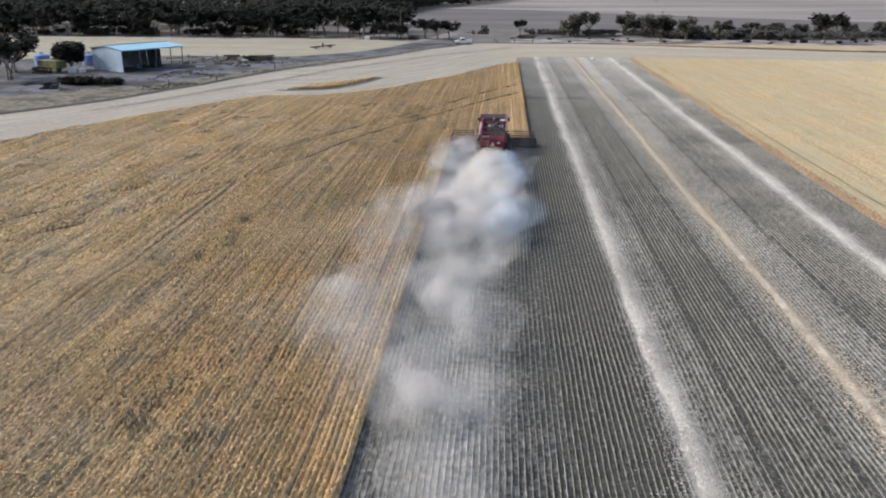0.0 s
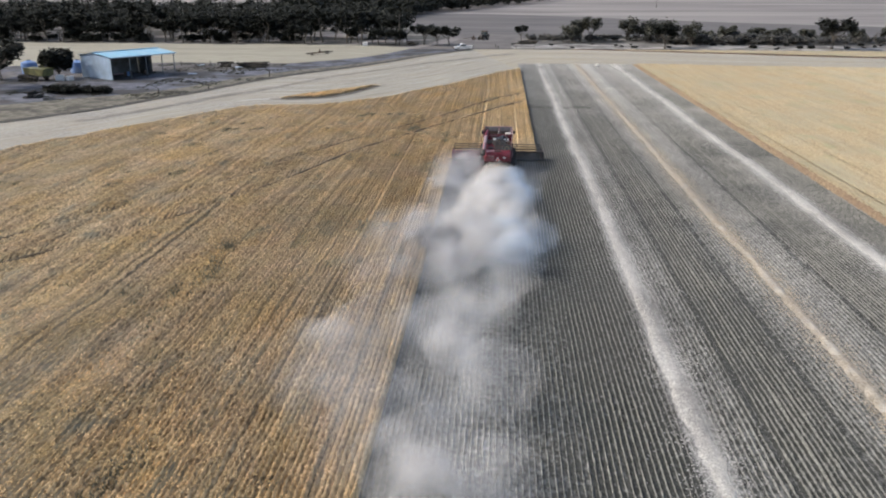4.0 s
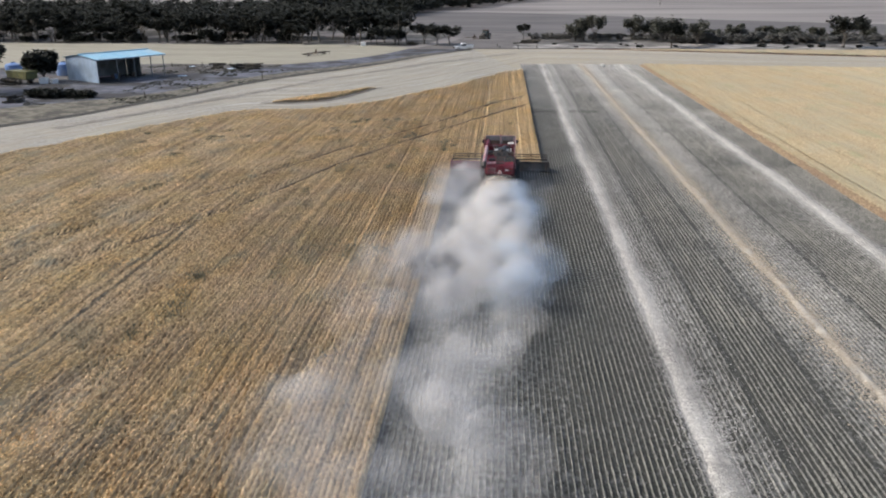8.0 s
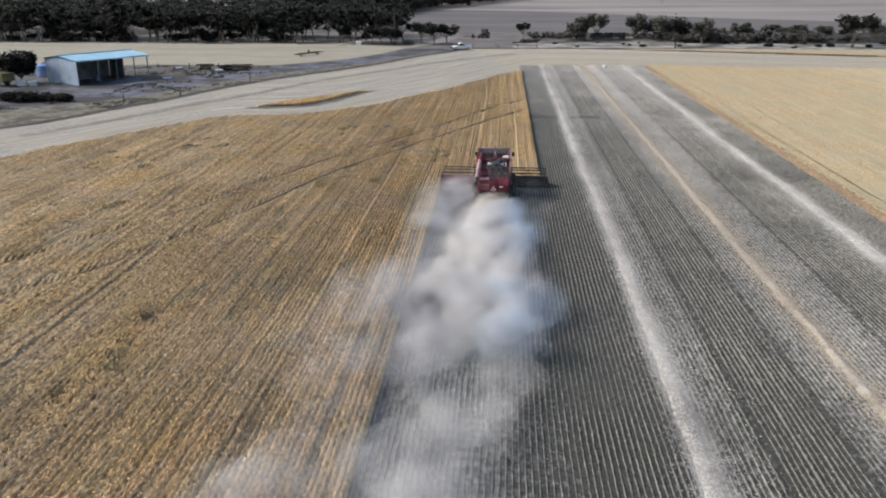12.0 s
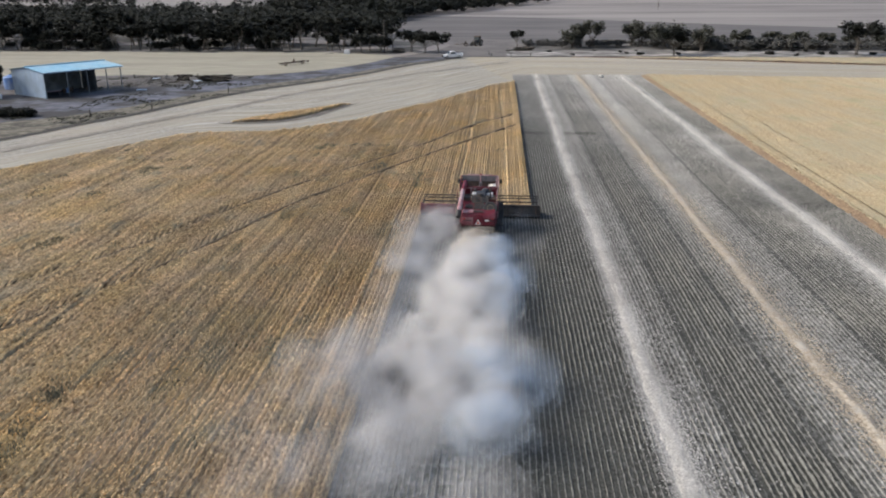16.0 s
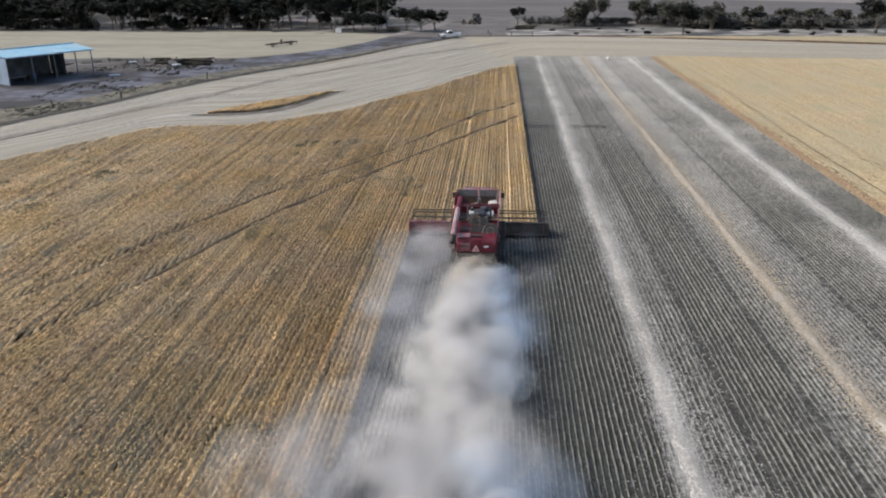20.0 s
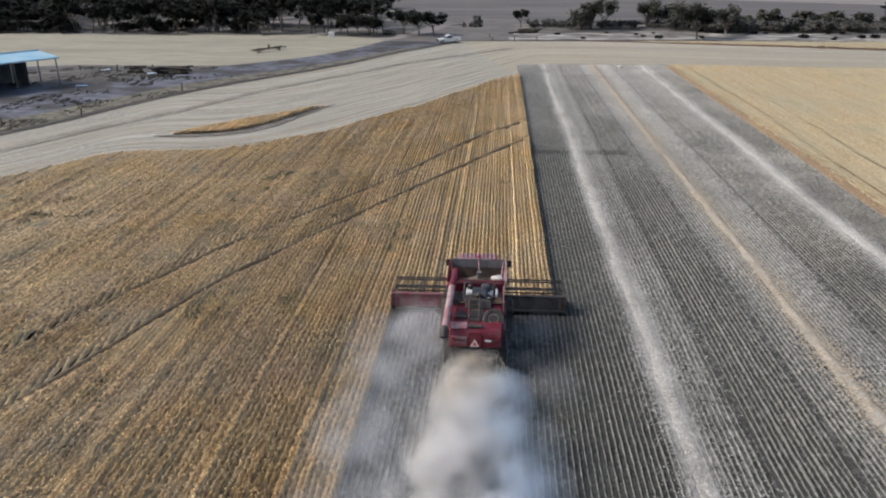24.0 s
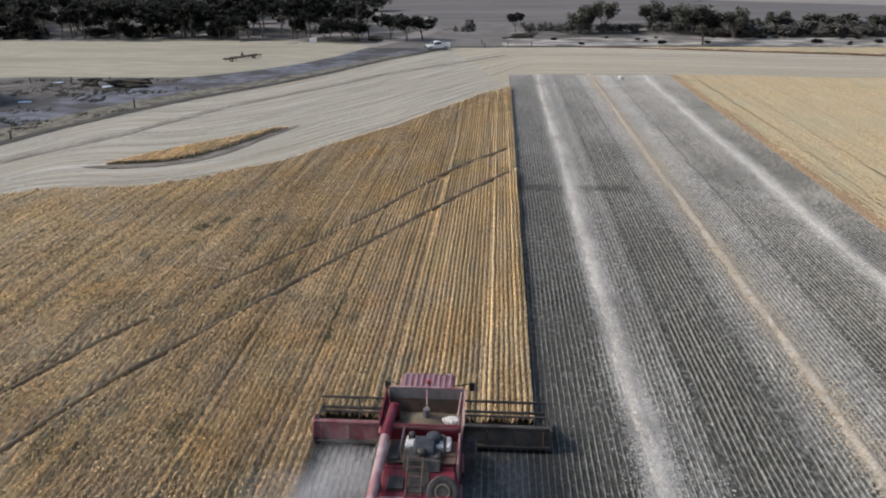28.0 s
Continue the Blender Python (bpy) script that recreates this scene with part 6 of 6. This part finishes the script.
# ---- vehicles at the gateway ----
def pickup(m):
    c = thing("pickup_truck", m, "white pickup truck parked at the gateway", "car")
    part("body", prism([(-2.55, 0.5), (-2.6, 1.0), (1.1, 1.02), (2.45, 0.95), (2.62, 0.75), (2.6, 0.42), (-2.5, 0.42)], -0.92, 0.92, 0.07), M_WHITE, c, "white painted body")
    cab = part("cabin", prism([(-0.75, 1.0), (-0.6, 1.62), (-0.35, 1.74), (0.45, 1.74), (0.75, 1.62), (1.3, 1.02)], -0.82, 0.82, 0.06), M_WHITE, c)
    part("windscreen", prism([(0.82, 1.60), (1.26, 1.09), (1.30, 1.10), (0.86, 1.63)], -0.72, 0.72, 0.0), M_GLASS, cab, "dark windscreen")
    part("rear_window", prism([(-0.76, 1.1), (-0.64, 1.58), (-0.67, 1.59), (-0.79, 1.1)], -0.68, 0.68, 0.0), M_GLASS, cab)
    for s in (-1, 1):
        part("side_window", prism([(-0.6, 1.12), (-0.48, 1.58), (0.55, 1.6), (1.0, 1.12)], s * 0.825 - 0.01, s * 0.825 + 0.01, 0), M_GLASS, cab)
        part("tray_side", box(s * 0.86 - 0.04, s * 0.86 + 0.04, -2.58, -0.85, 1.0, 1.28, 0.02), M_WHITE, c)
        part("headlight", box(s * 0.7 - 0.17, s * 0.7 + 0.17, 2.5, 2.63, 0.72, 0.88, 0.02), M_RIM, c)
        part("mirror", box(s * 1.0 - 0.1, s * 1.0 + 0.1, 0.9, 1.0, 1.12, 1.28, 0.02), M_BLACK, c)
        for y in (-1.6, 1.65):
            wheel(c, "wheel", s * 0.82, y, 0.38, 0.24, 0.23)
    part("tailgate", box(-0.86, 0.86, -2.62, -2.55, 1.0, 1.28, 0.02), M_WHITE, c)
    part("bull_bar", box(-0.85, 0.85, 2.62, 2.72, 0.45, 0.95, 0.03), M_BLACK, c)
    part("tray_floor", box(-0.82, 0.82, -2.55, -0.85, 0.98, 1.04, 0.0), M_BLACK, c)


pickup(pose(-10.2, 222.4, 0.12, 0, 0, 112))


def tractor(m):
    c = thing("tractor", m, "dark tractor standing on the dirt track", "tractor")
    part("bonnet", prism([(0.2, 1.0), (0.2, 1.75), (1.9, 1.6), (2.1, 1.3), (2.1, 0.9)], -0.45, 0.45, 0.06), M_BLACK, c)
    cab = part("cab", prism([(-1.2, 1.1), (-1.1, 2.7), (0.1, 2.7), (0.3, 1.1)], -0.8, 0.8, 0.05), M_GLASS, c)
    part("cab_roof", box(-0.9, 0.9, -1.3, 0.3, 2.7, 2.9, 0.06), M_RUST, cab)
    part("chassis", box(-0.4, 0.4, -1.6, 2.0, 0.6, 1.0, 0.03), M_BLACK, c)
    part("exhaust", rod((0.4, 0.9, 1.6), (0.4, 0.9, 2.9), 0.05), M_BLACK, c)
    for s in (-1, 1):
        wheel(c, "rear_wheel", s * 1.0, -0.7, 0.9, 0.55, 0.45)
        wheel(c, "front_wheel", s * 0.85, 1.5, 0.6, 0.4, 0.3)
        part("mudguard", prism([(-1.6, 1.2), (-1.3, 1.85), (-0.3, 1.9), (0.1, 1.5), (-0.3, 1.8), (-1.25, 1.75)], s * 1.0 - 0.25, s * 1.0 + 0.25, 0.0), M_BLACK, c)


tractor(pose(-5.4, 264.5, 0, 0, 0, 150))


def plough(m, length, label):
    """An old tined implement lying in the field."""
    c = thing("cultivator", m, label, "farm implement")
    for y in (-0.7, 0.5):
        part("frame_bar", box(-length / 2, length / 2, y - 0.08, y + 0.08, 0.62, 0.78, 0.02), M_RUST, c)
    for i in range(6):
        x = -length / 2 + 0.4 + (length - 0.8) * i / 5
        part("cross_bar", box(x - 0.06, x + 0.06, -0.9, 0.7, 0.55, 0.66, 0.02), M_RUST, c)
        part("tine", rod((x, -0.7, 0.6), (x, -1.0, 0.0), 0.04, 0.02, 6), M_RUST, c)
        part("tine", rod((x + 0.3, 0.5, 0.6), (x + 0.3, 0.2, 0.0), 0.04, 0.02, 6), M_RUST, c)
    part("drawbar", rod((0, 0.6, 0.7), (0, 3.2, 0.4), 0.08), M_RUST, c)
    for s in (-1, 1):
        wheel(c, "wheel", s * length * 0.32, -0.1, 0.42, 0.22, 0.24)
    part("lift_mast", prism([(0.3, 0.7), (0.0, 1.5), (-0.2, 1.5), (-0.4, 0.7)], -0.1, 0.1, 0.02), M_RUST, c)


plough(pose(-46.0, 204.6, 0.08, 0, 0, 63), 9.0, "rusty old cultivator lying in the pale paddock")
plough(pose(-8.8, 264.0, 0.02, 0, 0, 95), 3.6, "dark implement behind the tractor")

# low dark tufts over the yard and along the lane
ry = np.random.RandomState(77)
tuft = np.stack([-82 + 40 * ry.rand(9000), 122 + 58 * ry.rand(9000), 0 * ry.rand(9000)], -1)
tuft = tuft[(value_noise(tuft[:, 0], tuft[:, 1], 3.5, 78) + 0.3 * value_noise(tuft[:, 0], tuft[:, 1], 0.9, 79) + 0.45 * ry.rand(len(tuft)) > 1.15)
            & (tuft[:, 0] < np.interp(tuft[:, 1], [q[1] for q in LANE_LINE], [q[0] for q in LANE_LINE]) - 1.2)
            & ((tuft[:, 0] > -64) | (tuft[:, 1] > 160) | (tuft[:, 1] < 132))]
tuft[:, 2] = rise(tuft[:, 0], tuft[:, 1])
whole("yard_tufts", triangles("yard_tufts", blades(tuft, 12 * len(tuft), 80, 0.16, 0.16, 0.7, 0.9)), M_LEAF_BELT,
      "low dark dry tufts over the gravel yard", "grass", "stuff")


def scrap_heap(m, label, seed, n=13, reach=2.6):
    c = thing("timber_heap", m, label, "timber heap")
    r = random.Random(seed)
    for i in range(n):
        a, z = r.uniform(-0.45, 0.45) + (math.pi if r.random() < 0.5 else 0), 0.10 + 0.14 * (i % 7)
        x, y, k = r.uniform(-reach, reach) * 0.55, r.uniform(-0.7, 0.7), r.uniform(0.8, 1.5) * reach * 0.5
        d = Vector((math.cos(a) * k, math.sin(a) * k, r.uniform(-0.05, 0.12)))
        part("log", rod(Vector((x, y, z + 0.1)) - d, Vector((x, y, z + 0.1)) + d, 0.17, 0.12, 8), M_OLD_TIMBER, c)


scrap_heap(pose(-53.4, 172.6, float(rise(-53.4, 172.6)), 0, 0, 6), "dark heap of old timber beside the lane", 3, 40, 3.0)
scrap_heap(pose(-59.6, 173.4, float(rise(-59.6, 173.4)), 0, 0, -12), "small dark heap of old timber", 4, 16, 1.5)
scrap_heap(pose(-74.1, 124.6, float(rise(-74.1, 124.6)), 0, 0, 72), "low dark row of old timber beside the hedge", 9, 9, 2.2)
scrap_heap(pose(-87.6, 145.0, 0.14, 0, 0, 10), "dark clutter of timber under a grain trailer", 12, 14, 1.9)
scrap_heap(pose(7.5, 246.5, 0, 0, 0, 3), "long dark pile of fallen timber", 6, 16, 3.8)
scrap_heap(pose(-26.0, 240.5, 0, 0, 0, 3), "dark pile of timber under the trees", 8, 10, 2.0)


def sheet_iron(m, label, w=1.8, d=0.9):
    c = thing("sheet_iron", m, label, "metal sheet")
    bm = bmesh.new()
    prev = None
    for i in range(21):
        x, z = -w / 2 + w * i / 20, 0.05 + 0.02 * (-1) ** i
        cur = [bm.verts.new((x, -d / 2, z)), bm.verts.new((x, d / 2, z + 0.06)), bm.verts.new((x, d / 2, z + 0.05)), bm.verts.new((x, -d / 2, z - 0.01))]
        if prev:
            for k in range(4):
                bm.faces.new((prev[k], cur[k], cur[(k + 1) % 4], prev[(k + 1) % 4]))
        prev = cur
    bmesh.ops.recalc_face_normals(bm, faces=bm.faces[:])
    part("sheet", bm, M_ZINC, c)


sheet_iron(pose(-61.6, 159.0, 0.20, 0, 0, 15), "loose pale roofing sheet on the yard", 1.7, 0.8)
sheet_iron(pose(-66.2, 175.6, 0.24, 0, 0, 40), "loose pale roofing sheet on the yard", 1.5, 0.6)
sheet_iron(pose(-56.4, 172.0, 0.24, 0, 0, 40), "loose pale roofing sheet on the yard", 1.6, 1.0)


def fence_post(x, y, h=1.0, lean=0.0):
    c = thing("fence_post", pose(x, y, float(rise(x, y)), lean, lean * 0.6, random.Random(int(x * 7)).uniform(0, 90)), "weathered dark timber fence post", "post", "posts along the lane")
    part("post", rod((0, 0, -0.3), (0, 0, h), 0.11, 0.09, 8), M_TIMBER, c)
    part("cap", rod((0, 0, h), (0.01, 0, h + 0.05), 0.09, 0.05, 8), M_TIMBER, c)


for k, (x, y) in enumerate(((-50.3, 137.5), (-56.3, 130.8), (-45.0, 156.3), (-70.5, 175.4), (-64.0, 175.6), (-57.5, 175.2), (-0.5, 228), (4.5, 227.5), (9.5, 228), (-1.2, 234))):
    fence_post(x, y, 0.95 + 0.1 * (k % 3), 3.0 * (-1) ** k)


def power_pole(x, y, h, label):
    c = thing("power_pole", pose(x, y, 0, 0, 0, 20), label, "pole")
    part("pole", rod((0, 0, -0.3), (0, 0, h), 0.15, 0.1, 10), M_TIMBER, c)
    part("cross_arm", box(-1.1, 1.1, -0.06, 0.06, h - 0.6, h - 0.46, 0.01), M_TIMBER, c)
    for s in (-0.95, 0, 0.95):
        part("insulator", rod((s, 0, h - 0.46), (s, 0, h - 0.3), 0.05, 0.03, 8), M_WHITE, c)


power_pole(-29.6, 238.0, 9.0, "slim weathered power pole at the wood's edge")
power_pole(114, 610, 10, "thin far power pole on the slope")
power_pole(-330, 640, 12, "thin far power pole beyond the wood")


def stump(x, y):
    c = thing("stone", pose(x, y, 0), "pale rough stone among the stubble", "stone")
    bm = bmesh.new()
    bmesh.ops.create_icosphere(bm, subdivisions=3, radius=0.45, matrix=Matrix.Translation((0, 0, 0.25)) @ Matrix.Diagonal((1.1, 0.8, 0.8, 1)))
    for v in bm.verts:
        v.co += 0.12 * noise.noise_vector(v.co * 2.5 + Vector((x, y, 0)))
    part("block", bm, M_CHAFF, c)


stump(21.9, 183.0)
